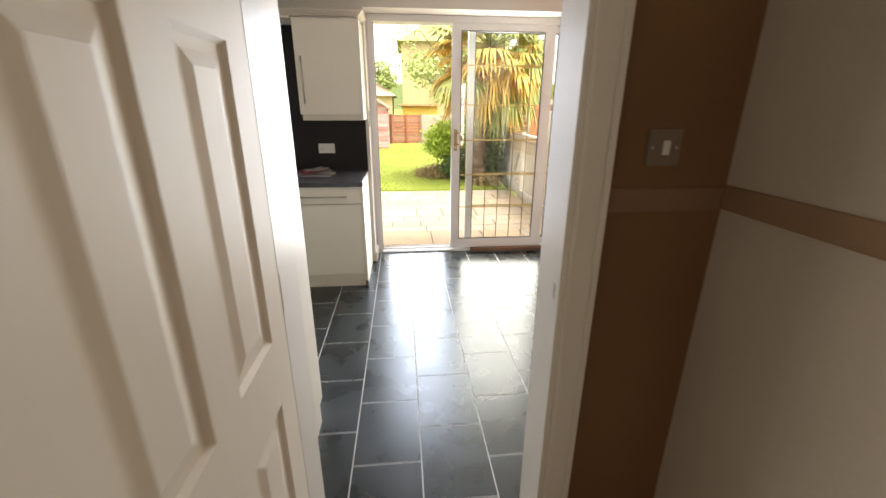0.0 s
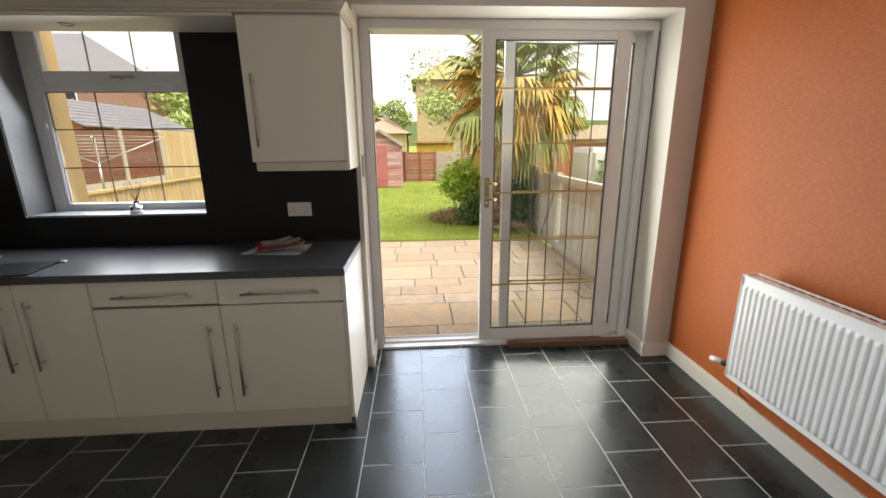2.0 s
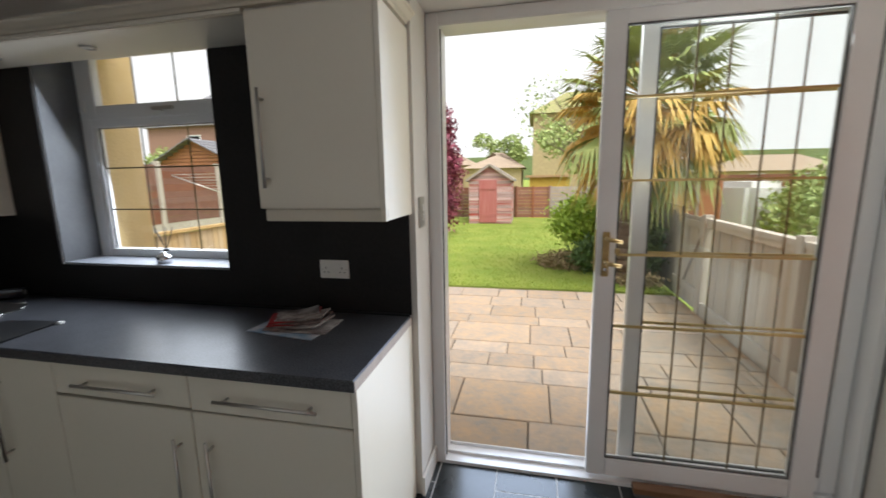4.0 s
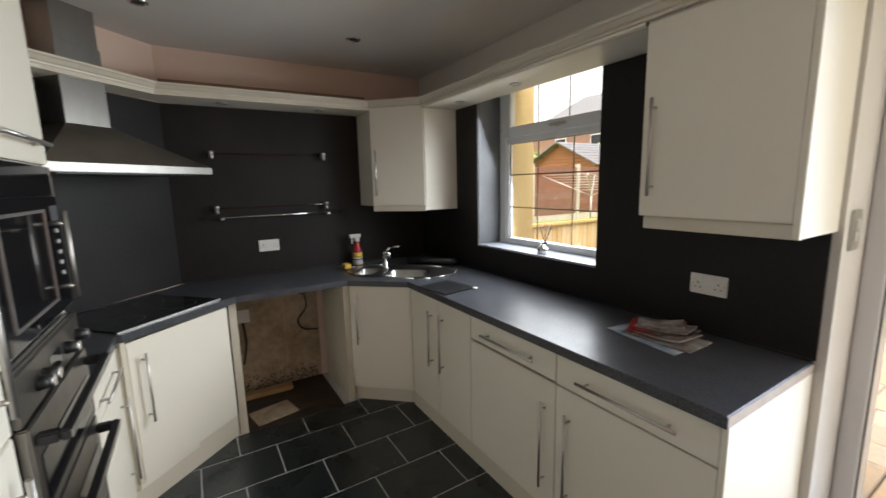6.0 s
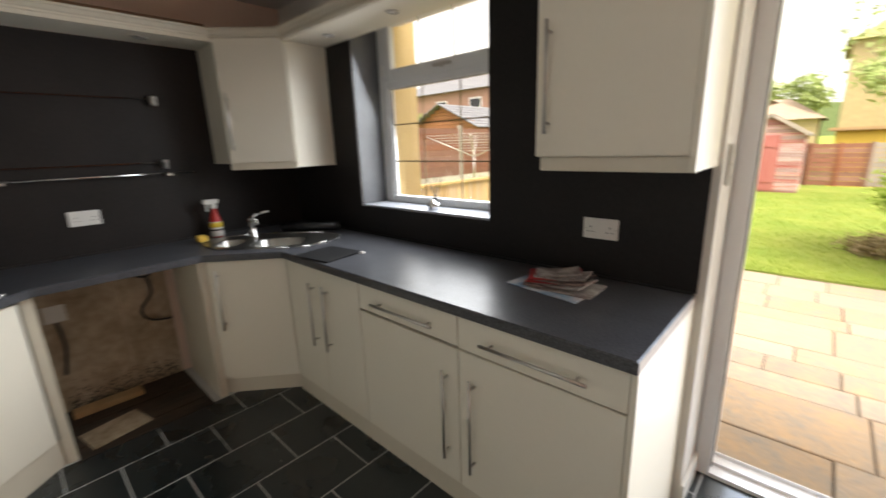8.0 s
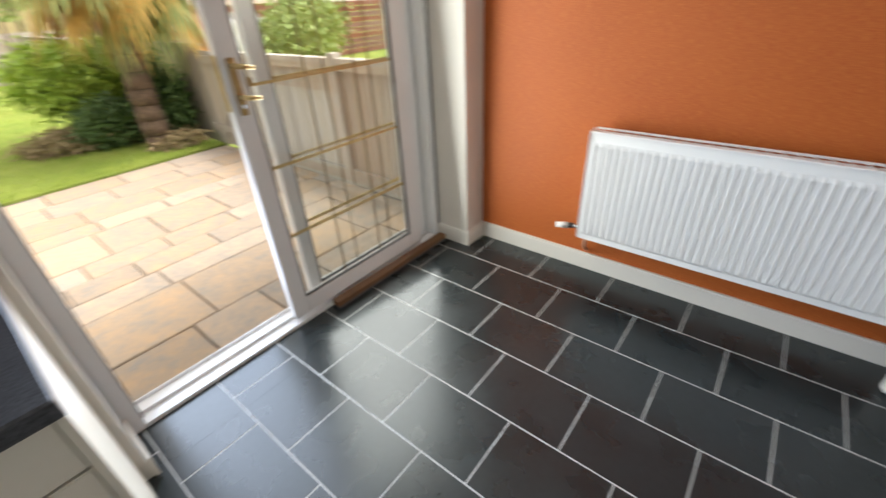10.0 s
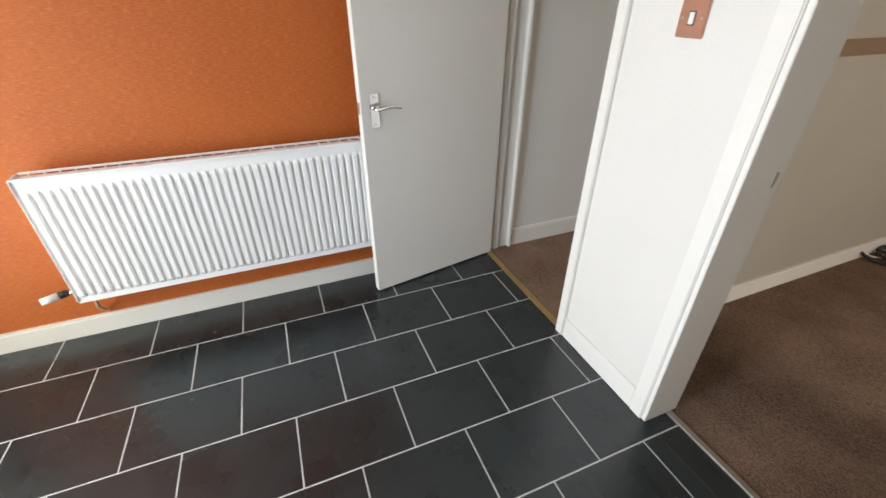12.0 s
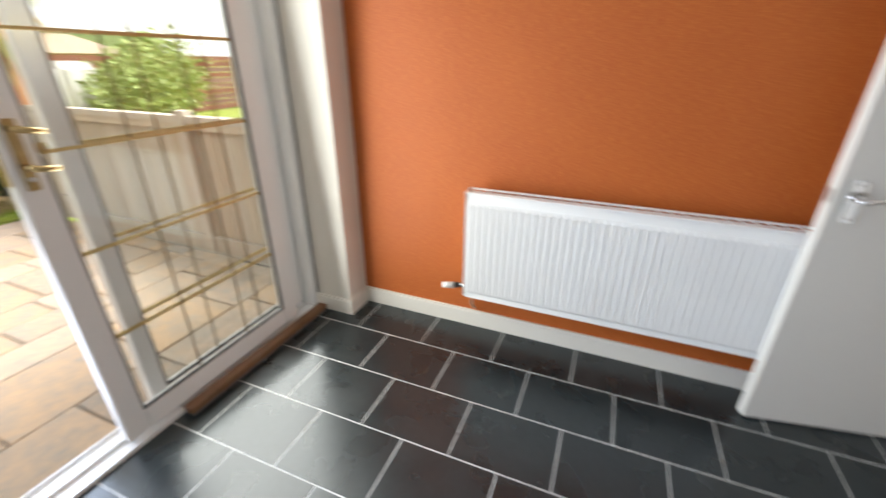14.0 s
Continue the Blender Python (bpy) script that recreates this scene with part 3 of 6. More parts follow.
part("jamb_seal", B((1.818, 6.939, 0.02), (1.8235, 6.9447, 2.235)), "gasket", sd)
part("jamb_seal", B((-0.0875, 6.975, 0.03), (-0.083, 6.985, 2.235)), "gasket", sd)


def sash(name, x0, x1, z0, z1, y0, y1, ls, rs, bot, top, verticals):
    s = part(name, boxes(((x0, y0, z0), (x0 + ls, y1, z1)), ((x1 - rs, y0, z0), (x1, y1, z1)), ((x0 + ls, y0, z0), (x1 - rs, y1, z0 + bot)), ((x0 + ls, y0, z1 - top), (x1 - rs, y1, z1)), bev=0.005), "upvc", sd)
    gx0, gx1, gz0, gz1 = x0 + ls, x1 - rs, z0 + bot, z1 - top
    ym = (y0 + y1) / 2
    pane = part("pane", B((gx0 - 0.006, ym - 0.004, gz0 - 0.006), (gx1 + 0.006, ym + 0.004, gz1 + 0.006)), "haze_glass", s, "clear pane with brass-coloured leading")
    pane.visible_shadow = False
    bead = boxes(((gx0, y0 + 0.004, gz0), (gx0 + 0.008, ym - 0.004, gz1)), ((gx1 - 0.008, y0 + 0.004, gz0), (gx1, ym - 0.004, gz1)),
                 ((gx0, y0 + 0.004, gz0), (gx1, ym - 0.004, gz0 + 0.008)), ((gx0, y0 + 0.004, gz1 - 0.008), (gx1, ym - 0.004, gz1)))
    part("glazing_seal", bead, "gasket", s)
    for z in (0.486, 0.831, 1.181, 1.523, 1.885):
        part("leading_strip", B((gx0, ym - 0.0075, z - 0.005), (gx1, ym - 0.0042, z + 0.005)), "gold_strip", s)
        part("leading_strip", B((gx0, ym + 0.0042, z - 0.005), (gx1, ym + 0.0075, z + 0.005)), "gold_strip", s)
    for x in verticals:
        part("leading_strip", B((x - 0.004, ym - 0.007, gz0), (x + 0.004, ym - 0.0042, gz1)), "lead", s)
    return s


slide = sash("sliding_sash", 0.648, 1.652, 0.036, 2.262, 6.960, 7.005, 0.087, 0.104, 0.098, 0.080, (1.015, 1.293))
fixed = sash("fixed_sash", 0.815, 1.786, 0.034, 2.255, 7.035, 7.080, 0.068, 0.075, 0.075, 0.075, (1.170, 1.455))
hp = part("handle_plate", B((0.674, 6.951, 1.08), (0.706, 6.9598, 1.29), bev=0.003), "brass", slide, "tarnished brass pull handle")
bm = bmesh.new()
tube(bm, (0.690, 6.952, 1.262), (0.694, 6.907, 1.262), 0.010)
tube(bm, (0.690, 6.952, 1.150), (0.694, 6.907, 1.150), 0.010)
tube(bm, (0.688, 6.907, 1.262), (0.752, 6.911, 1.250), 0.010, 0.008)
tube(bm, (0.688, 6.907, 1.150), (0.752, 6.911, 1.140), 0.010, 0.008)
part("pull_bar", bm, "brass", hp)
part("lock", tube(bmesh.new(), (0.690, 6.952, 1.115), (0.690, 6.943, 1.115), 0.008), "chrome", hp)
part("snib", B((0.730, 6.945, 1.185), (0.752, 6.959, 1.215), bev=0.003), "brass", slide)
part("latch_edge", B((0.6445, 6.970, 1.10), (0.6478, 6.995, 1.30)), "brass", slide)
wb = thing("wood_batten", (1.33, 6.9, 0.0), "stained wooden batten lying along the patio door track", "batten")
part("strip", B((0, 0, 0.016), (0.935, 0.056, 0.046), m=pose(0.862, 6.880, 0, 0, 0, -0.9), bev=0.003), "dark_batten", wb)
# black strip under the batten, standing in for its shadow gap
part("rubber_seal", B((0.004, 0.003, 0.0008), (0.931, 0.050, 0.0158), m=pose(0.862, 6.880, 0, 0, 0, -0.9)), "gasket", wb, "black strip painting the shadow gap under the batten")

# ---- the kitchen window ----
kw = thing("window_1", (-1.67, 6.95, 1.12), "white upvc window with leaded panes above a grey sill", "window")
kw["kind"] = "structure"
WX0, WX1, WZ0, WZ1 = -2.193, -1.122, 1.120, 2.290
FW = 0.072
part("window_frame", boxes(((WX0, 6.91, WZ0), (WX0 + FW, 6.98, WZ1)), ((WX1 - FW, 6.91, WZ0), (WX1, 6.98, WZ1)), ((WX0 + FW, 6.91, WZ0), (WX1 - FW, 6.98, WZ0 + 0.045)),
                           ((WX0 + FW, 6.91, WZ1 - 0.03), (WX1 - FW, 6.98, WZ1)), ((WX0 + FW, 6.91, 1.864), (WX1 - FW, 6.98, 1.915)), bev=0.005), "upvc", kw)
part("glazing_bead", boxes(((WX0 + FW, 6.918, WZ0 + 0.045), (WX0 + FW + 0.022, 6.940, 1.864)), ((WX1 - FW - 0.022, 6.918, WZ0 + 0.045), (WX1 - FW, 6.940, 1.864)), bev=0.004), "upvc", kw)
part("glazing_seal", boxes(((WX0 + FW + 0.022, 6.930, WZ0 + 0.045), (WX0 + FW + 0.026, 6.940, 1.864)), ((WX0 + FW + 0.026, 6.930, 1.860), (WX1 - FW - 0.026, 6.940, 1.864)),
                           ((WX1 - FW - 0.026, 6.930, WZ0 + 0.045), (WX1 - FW - 0.022, 6.940, 1.864))), "gasket", kw)
op = part("opening_sash", boxes(((WX0 + 0.062, 6.895, 1.905), (WX0 + 0.135, 6.945, 2.275)), ((WX1 - 0.135, 6.895, 1.905), (WX1 - 0.062, 6.945, 2.275)),
                                ((WX0 + 0.135, 6.895, 1.905), (WX1 - 0.135, 6.945, 1.980)), ((WX0 + 0.135, 6.895, 2.235), (WX1 - 0.135, 6.945, 2.275)), bev=0.005), "upvc", kw)
part("window_sill", B((WX0 + 0.002, 6.702, 1.1125), (WX1 - 0.002, 6.912, 1.122), bev=0.002), "sill", kw, "grey laminate sill")
for nm, x0, x1, z0, z1, y, own in (("pane", WX0 + 0.07, WX1 - 0.07, WZ0 + 0.04, 1.868, 6.945, kw), ("pane", WX0 + 0.13, WX1 - 0.13, 1.975, 2.240, 6.920, op)):
    pn = part(nm, B((x0, y - 0.004, z0), (x1, y + 0.004, z1)), "glass", own)
    pn.visible_shadow = False
    for k in (1, 2):
        xx = x0 + (x1 - x0) * k / 3
        part("leading_strip", B((xx - 0.004, y - 0.007, z0), (xx + 0.004, y - 0.0042, z1)), "lead", own)
    if own is kw:
        for zz in (1.398, 1.638):
            part("leading_strip", B((x0, y - 0.007, zz - 0.004), (x1, y - 0.0042, zz + 0.004)), "lead", own)
bm = tube(bmesh.new(), (-1.60, 6.895, 1.942), (-1.60, 6.872, 1.942), 0.011)
box(bm, (-1.65, 6.860, 1.934), (-1.51, 6.876, 1.952), bev=0.004)
part("window_handle", bm, "steel", op)
bm = B((WX0 + 0.046, 6.88, 1.965), (WX0 + 0.070, 6.909, 2.01), bev=0.004)
box(bm, (WX0 + 0.050, 6.87, 1.94), (WX0 + 0.088, 6.885, 1.965), bev=0.003)
part("restrictor", bm, "socket", kw)
structure("trim_window_reveal", boxes(((WX0 - 0.002, 6.703, 1.123), (WX0 + 0.003, 6.909, 2.288)), ((WX1 - 0.003, 6.703, 1.123), (WX1 + 0.002, 6.909, 2.288))),
          "reveal", "grey slate-effect lining of the window reveal", "window reveal")

structure("trim_window_outer", boxes(((WX0 - 0.001, 6.982, 1.121), (WX0 + 0.004, YO - 0.001, 2.289)), ((WX1 - 0.004, 6.982, 1.121), (WX1 + 0.001, YO - 0.001, 2.289))), "render_yellow", "cream rendered outer reveal of the kitchen window", "window reveal")

# reed diffuser on the sill
rd = thing("reed_diffuser", (-1.585, 6.765, 1.122), "small glass reed diffuser with dark sticks on the sill", "diffuser")
part("bottle", lathe(bmesh.new(), (-1.585, 6.765, 1.1225), [(0.030, 0), (0.036, 0.004), (0.036, 0.034), (0.030, 0.042), (0.013, 0.047), (0.012, 0.06)]), "chrome", rd, "clear squat bottle")
part("collar", lathe(bmesh.new(), (-1.60, 6.80, 1.180), [(0.0155, 0), (0.0155, 0.014)]), "black", rd)
for k in range(6):
    a = k * 1.1
    part("reed", tube(bmesh.new(), (-1.60, 6.80, 1.185), (-1.60 + 0.055 * math.cos(a), 6.80 + 0.035 * math.sin(a), 1.30 + 0.008 * (k % 3)), 0.0018, seg=5), "black", rd)

# ---- splashbacks ----
DX0, DY0 = -3.06, 4.74        # where the angled wall leaves the long wall
DX1, DY1 = -2.24, 3.92
structure("wall_angled", prism(bmesh.new(), [(DX0, DY0), (DX0, YF), (DX1, YF)], 0, ZC), "pink_wall", "pale pink angled corner wall above the hood", "wall")
structure("trim_splashback_north", boxes(((XL + 0.001, YB - 0.008, 0.93), (-2.195, YB - 0.0005, 2.15)), ((-2.195, YB - 0.008, 0.93), (-1.120, YB - 0.0005, 1.112)), ((-1.120, YB - 0.008, 0.93), (-0.178, YB - 0.0005, 2.15))),
          "splash", "black slate-effect splashback panel behind the worktop", "splashback")
structure("trim_splashback_west", B((XL + 0.0005, DY0 + 0.004, 0.93), (XL + 0.008, YB - 0.009, 2.15)), "splash", "black slate-effect splashback panel behind the shelf rails", "splashback")
dm = pose(DX0, DY0, 0, 0, 0, -45)
structure("trim_splashback_angled", B((0.0005, 0.0005, 0.93), (1.155, 0.008, 2.15), m=dm), "splash", "black slate-effect splashback panel behind the hob", "splashback")

# ---- kitchen units ----
HANDLES = "brushed steel bar handle"


def bar_handle(parent, a, b, out, r=0.006):
    """A bar on two posts; out points from the door."""
    a, b, out = Vector(a), Vector(b), Vector(out)
    d = (b - a).normalized()
    h = part("handle", tube(bmesh.new(), a + out, b + out, r), "steel", parent, HANDLES)
    for p in (a + d * 0.035, b - d * 0.035):
        part("handle_post", tube(bmesh.new(), p + out * 0.01, p + out, r * 0.85, seg=10), "steel", parent)
    return h


ZW = 0.926   # worktop's top
ZU = 0.887   # its underside
F = 6.087    # front of the long run


def run_unit(name, x0, x1, label, drawers, doors, group="base units"):
    """A base unit of the long run. doors: (x0, x1, z0, z1, handle x, handle z0, handle z1)."""
    u = thing(name, ((x0 + x1) / 2, 6.4, 0), label, "cabinet", group)
    cz = [((x0 + 0.001, F + 0.020, 0.105), (x1 - 0.001, YB - 0.03, ZU - 0.002))]
    if drawers:
        cz = [((x0 + 0.001, F + 0.020, 0.105), (x1 - 0.001, YB - 0.03, 0.725)), ((x0 + 0.001, F + 0.10, 0.725), (x1 - 0.001, YB - 0.03, 0.765)), ((x0 + 0.001, F + 0.020, 0.765), (x1 - 0.001, YB - 0.03, ZU - 0.002))]
    part("carcass", boxes(*cz), "unit", u)
    for a, b, z0, z1, h0, h1 in drawers:
        d = part("drawer_front", B((a + 0.0015, F, z0), (b - 0.0015, F + 0.018, z1), bev=0.0025), "unit", u)
        bar_handle(d, (h0, F, 0.806), (h1, F, 0.806), (0, -0.032, 0))
    for a, b, z0, z1, hx, h0, h1 in doors:
        d = part("door", B((a + 0.0015, F, z0), (b - 0.0015, F + 0.018, z1), bev=0.0025), "unit", u)
        bar_handle(d, (hx, F, h0), (hx, F, h1), (0, -0.032, 0))
    return u


ua = run_unit("base_cabinet", -0.825, -0.200, "cream gloss base cabinet with one drawer beside the patio door",
              [(-0.825, -0.200, 0.745, 0.882, -0.700, -0.312)], [(-0.825, -0.200, 0.118, 0.738, -0.750, 0.235, 0.645)])
part("end_panel", B((-0.199, F - 0.004, 0.003), (-0.181, YB - 0.001, ZU - 0.001), bev=0.002), "unit", ua, "cream end panel chipped at the foot")
part("chip", prism(bmesh.new(), [(-0.2005, F - 0.0065), (-0.179, F - 0.0065), (-0.179, F + 0.022), (-0.190, F + 0.012), (-0.2005, F + 0.010)], 0.0035, 0.052), "mould", ua, "dark swollen chip at the foot")
run_unit("base_cabinet", -1.443, -0.826, "cream gloss base cabinet with one drawer under the window",
         [(-1.443, -0.826, 0.750, 0.882, -1.318, -0.940)], [(-1.443, -0.826, 0.118, 0.737, -0.886, 0.235, 0.640)])
run_unit("base_cabinet", -2.155, -1.444, "cream gloss double-door base cabinet beside the sink",
         [], [(-2.155, -1.800, 0.118, 0.882, -1.868, 0.425, 0.795), (-1.800, -1.444, 0.118, 0.882, -1.733, 0.430, 0.800)])
structure("trim_plinth_run", B((-2.18, F + 0.014, 0.001), (-0.1995, F + 0.030, 0.110)), "unit_edge", "cream plinth under the base cabinets", "plinth")

# corner sink unit on the diagonal
P0, P1 = Vector((-2.163, 6.085)), Vector((-2.460, 5.755))
dl = (P1 - P0).length
ang = math.degrees(math.atan2(P0.y - P1.y, P0.x - P1.x))
sm = pose(P1.x, P1.y, 0, 0, 0, ang)      # local x from the left end to the right; local -y out
sk = thing("corner_base_cabinet", (-2.6, 6.2, 0), "cream gloss diagonal corner cabinet under the sink", "cabinet", "base units")
d = part("door", B((-0.004, 0.0, 0.135), (dl + 0.004, 0.018, 0.882), m=sm, bev=0.0025), "unit", sk)
hx = 0.055
bar_handle(d, sm @ Vector((hx, 0, 0.46)), sm @ Vector((hx, 0, 0.83)), sm.to_3x3() @ Vector((0, -0.032, 0)))
part("carcass", prism(bmesh.new(), [(-2.166, 6.112), (-2.453, 5.790), (-2.495, 5.755), (-3.02, 5.755), (-3.02, 6.67), (-2.166, 6.67)], 0.11, ZU - 0.14), "unit", sk)
part("plinth", B((-0.04, 0.045, 0.001), (dl + 0.03, 0.060, 0.130), m=sm), "unit_edge", sk)
part("end_panel", B((-3.03, 5.712, 0.001), (-2.474, 5.757, ZU - 0.001), bev=0.002), "unit_edge", sk, "cream filler panel beside the appliance gap")

# hob unit on the other diagonal
Q0, Q1 = Vector((-2.475, 5.000)), Vector((-2.040, 4.510))
ql = (Q1 - Q0).length
qang = math.degrees(math.atan2(Q0.y - Q1.y, Q0.x - Q1.x))
qm = pose(Q0.x, Q0.y, 0, 0, 0, qang + 180)
hu = thing("hob_base_cabinet", (-2.6, 4.5, 0), "cream gloss diagonal base cabinet under the hob", "cabinet", "base units")
OUTQ = qm.to_3x3() @ Vector((0, 1, 0))
d = part("door", B((0.030, -0.018, 0.150), (ql - 0.020, 0.0, 0.868), m=qm, bev=0.0025), "unit", hu)
bar_handle(d, qm @ Vector((ql - 0.085, 0, 0.44)), qm @ Vector((ql - 0.085, 0, 0.80)), OUTQ * 0.032)
part("carcass", prism(bmesh.new(), [(-2.500, 4.975), (-3.03, 4.975), (-3.03, 4.80), (-2.30, 4.05), (-2.05, 4.05), (-2.05, 4.505)], 0.11, ZU - 0.03), "unit", hu)
part("plinth", B((0.0, -0.040, 0.001), (ql + 0.02, -0.024, 0.140), m=qm), "unit_edge", hu)
part("end_panel", B((-3.03, 4.985, 0.001), (-2.478, 5.030, ZU - 0.001), bev=0.002), "unit_edge", hu, "cream filler panel beside the appliance gap")
part("corner_post", B((ql - 0.016, -0.020, 0.145), (ql + 0.006, 0.002, ZU - 0.001), m=qm), "unit_edge", hu)

# base unit between hob and oven
T = 4.490    # front of the units on the door wall
bu = thing("drawer_base_cabinet", (-1.7, 4.2, 0), "cream gloss base cabinet with one drawer beside the oven", "cabinet", "base units")
part("carcass", B((-2.045, YF + 0.02, 0.105), (-1.442, T - 0.020, ZU - 0.002)), "unit", bu)
d = part("drawer_front", B((-2.020, T - 0.018, 0.742), (-1.444, T, 0.882), bev=0.0025), "unit", bu)
bar_handle(d, (-1.91, T, 0.806), (-1.56, T, 0.806), (0, 0.032, 0))
d = part("door", B((-2.020, T - 0.018, 0.118), (-1.444, T, 0.738), bev=0.0025), "unit", bu)
bar_handle(d, (-1.945, T, 0.235), (-1.945, T, 0.645), (0, 0.032, 0))
part("plinth", B((-2.03, T - 0.045, 0.001), (-1.444, T - 0.030, 0.104)), "unit_edge", bu)

# worktop
wt = thing("worktop", (-1.5, 6.4, ZU), "charcoal speckled laminate worktop running round the corner", "worktop")
poly = [(-0.180, YB - 0.009), (-0.180, 6.065), (-2.150, 6.065), (-2.445, 5.738), (-2.445, 5.030), (-2.022, 4.520), (-2.022, 4.500), (-1.441, 4.500), (-1.441, YF + 0.002),
        (DX1 + 0.012, YF + 0.002), (XL + 0.009, DY0 + 0.012), (XL + 0.009, YB - 0.009)]
SANG = ang
main_c, half_c = (-2.395, 6.185), (-2.640, 5.965)


def super_ring(c, a, b, deg, n=36, e=3.4):
    m = pose(c[0], c[1], 0, 0, 0, deg)
    out = []
    for i in range(n):
        t = 2 * math.pi * i / n
        p = m @ Vector((math.copysign(abs(math.cos(t)) ** (2 / e), math.cos(t)) * a, math.copysign(abs(math.sin(t)) ** (2 / e), math.sin(t)) * b, 0))
        out.append((p.x, p.y))
    return out


def slab(outer, holes, z0, z1, ch=0.005):
    """A slab with a softened top edge and holes cut through."""
    bm = bmesh.new()
    area = sum(p[0] * q[1] - q[0] * p[1] for p, q in zip(outer, outer[1:] + outer[:1]))
    k, ch_in = len(outer), ch if area < 0 else -ch
    inner = []
    for i in range(k):
        p, q, r = (Vector(outer[(i + d) % k]) for d in (-1, 0, 1))
        a, b = (q - p).normalized(), (r - q).normalized()
        n = (Vector((a.y, -a.x)) + Vector((b.y, -b.x))).normalized()
        inner.append(q + n * ch_in)
    loop = lambda pts, z: [bm.verts.new((x, y, z)) for x, y in pts]
    ring = lambda a, b: [bm.faces.new((a[i], a[(i + 1) % len(a)], b[(i + 1) % len(a)], b[i])) for i in range(len(a))]
    lo, mid, hi = loop(outer, z0), loop(outer, z1 - ch), loop(inner, z1)
    ring(lo, mid), ring(mid, hi)
    hh = [loop(h, z1) for h in holes]
    hl = [loop(h, z0) for h in holes]
    for a, b in zip(hh, hl):
        ring(a, b)
    for rings in ([hi] + hh, [lo] + hl):
        es = []
        for r in rings:
            es += [bm.edges.get((r[i], r[(i + 1) % len(r)])) for i in range(len(r))]
        bmesh.ops.triangle_fill(bm, use_beauty=True, use_dissolve=False, edges=es)
    return bm


h_main, h_half = super_ring(main_c, 0.165, 0.130, SANG), super_ring(half_c, 0.085, 0.115, SANG)
part("top", slab(poly, [h_main, h_half], ZU, ZW), "worktop", wt)
part("end_strip", B((-0.1798, 6.069, ZU + 0.001), (-0.1785, YB - 0.010, ZW - 0.004)), "worktop_edge", wt, "brown cut edge of the laminate")
for a, b in (((XL + 0.010, DY0 + 0.02), (XL + 0.020, YB - 0.012)), ((XL + 0.020, YB - 0.020), (-0.182, YB - 0.010))):
    part("sealing_strip", B((a[0], a[1], ZW), (b[0], b[1], ZW + 0.012), bev=0.003), "black", wt)

# ---- wall units, pelmet and hood ----
wu = thing("wall_cabinet", (-0.43, 6.55, 1.39), "tall cream gloss wall cabinet beside the patio door", "cabinet", "wall units")
part("carcass", B((-0.680, 6.392, 1.440), (-0.183, YB - 0.001, 2.152)), "unit", wu)
d = part("door", B((-0.678, 6.372, 1.442), (-0.183, 6.390, 2.152), bev=0.0025), "unit", wu)
bar_handle(d, (-0.628, 6.372, 1.520), (-0.628, 6.372, 1.880), (0, -0.032, 0))
part("end_panel", B((-0.182, 6.370, 1.395), (-0.164, YB - 0.001, 2.153), bev=0.002), "unit", wu)
part("light_rail", B((-0.665, 6.384, 1.392), (-0.1635, 6.402, 1.440), bev=0.003), "unit_edge", wu)

cw = thing("corner_wall_cabinet", (-2.8, 6.45, 1.38), "cream gloss diagonal corner wall cabinet above the sink", "cabinet", "wall units")
C0, C1 = Vector((-2.754, 6.092)), Vector((-2.462, 6.400))
cl = (C1 - C0).length
cang = math.degrees(math.atan2(C1.y - C0.y, C1.x - C0.x))
cm = pose(C0.x, C0.y, 0, 0, 0, cang)
part("carcass", prism(bmesh.new(), [(-3.049, 6.094), (-2.768, 6.094), (-2.480, 6.398), (-2.480, 6.690), (-3.049, 6.690)], 1.420, 2.164), "unit", cw)
d = part("door", B((0.003, -0.018, 1.425), (cl - 0.003, 0.0, 2.165), m=cm, bev=0.0025), "unit", cw)
bar_handle(d, cm @ Vector((0.045, -0.018, 1.505)), cm @ Vector((0.045, -0.018, 1.850)), cm.to_3x3() @ Vector((0, -0.030, 0)))
part("end_panel", B((-2.478, 6.402, 1.385), (-2.462, 6.690, 2.150), bev=0.002), "unit", cw)
part("light_rail", B((0.0, -0.012, 1.380), (cl, 0.006, 1.424), m=cm, bev=0.003), "unit_edge", cw)

# pelmet with its moulded front, from the oven tower round to the patio door
PEL = [(-1.442, 4.245), (-2.262, 4.245), (-2.752, 4.735), (-2.748, 6.076), (-2.455, 6.385), (-0.690, 6.385), (-0.175, 6.385), (-0.175, YB - 0.001)]


def offset_line(pts, d):
    """The line moved d to its left."""
    out = []
    for i, p in enumerate(pts):
        p = Vector(p)
        a = (p - Vector(pts[i - 1])).normalized() if i else None
        b = (Vector(pts[i + 1]) - p).normalized() if i + 1 < len(pts) else None
        na = Vector((-a.y, a.x)) if a else None
        nb = Vector((-b.y, b.x)) if b else None
        if na is None or nb is None:
            n = nb if na is None else na
            out.append(p + n * d)
        else:
            n = (na + nb).normalized()
            out.append(p + n * (d / max(0.3, n.dot(na))))
    return out


def swept(prof, pts):
    """A moulding: prof holds (outward, height) round its section; outward is to the right of the line."""
    bm = bmesh.new()
    rows = [[bm.verts.new((*q, z)) for q in offset_line(pts, -o)] for o, z in prof]
    k = len(prof)
    for r in range(k):
        a, b = rows[r], rows[(r + 1) % k]
        for i in range(len(pts) - 1):
            bm.faces.new((a[i], a[i + 1], b[i + 1], b[i]))
    bm.faces.new([r[0] for r in rows])
    bm.faces.new([r[-1] for r in rows][::-1])
    return bm


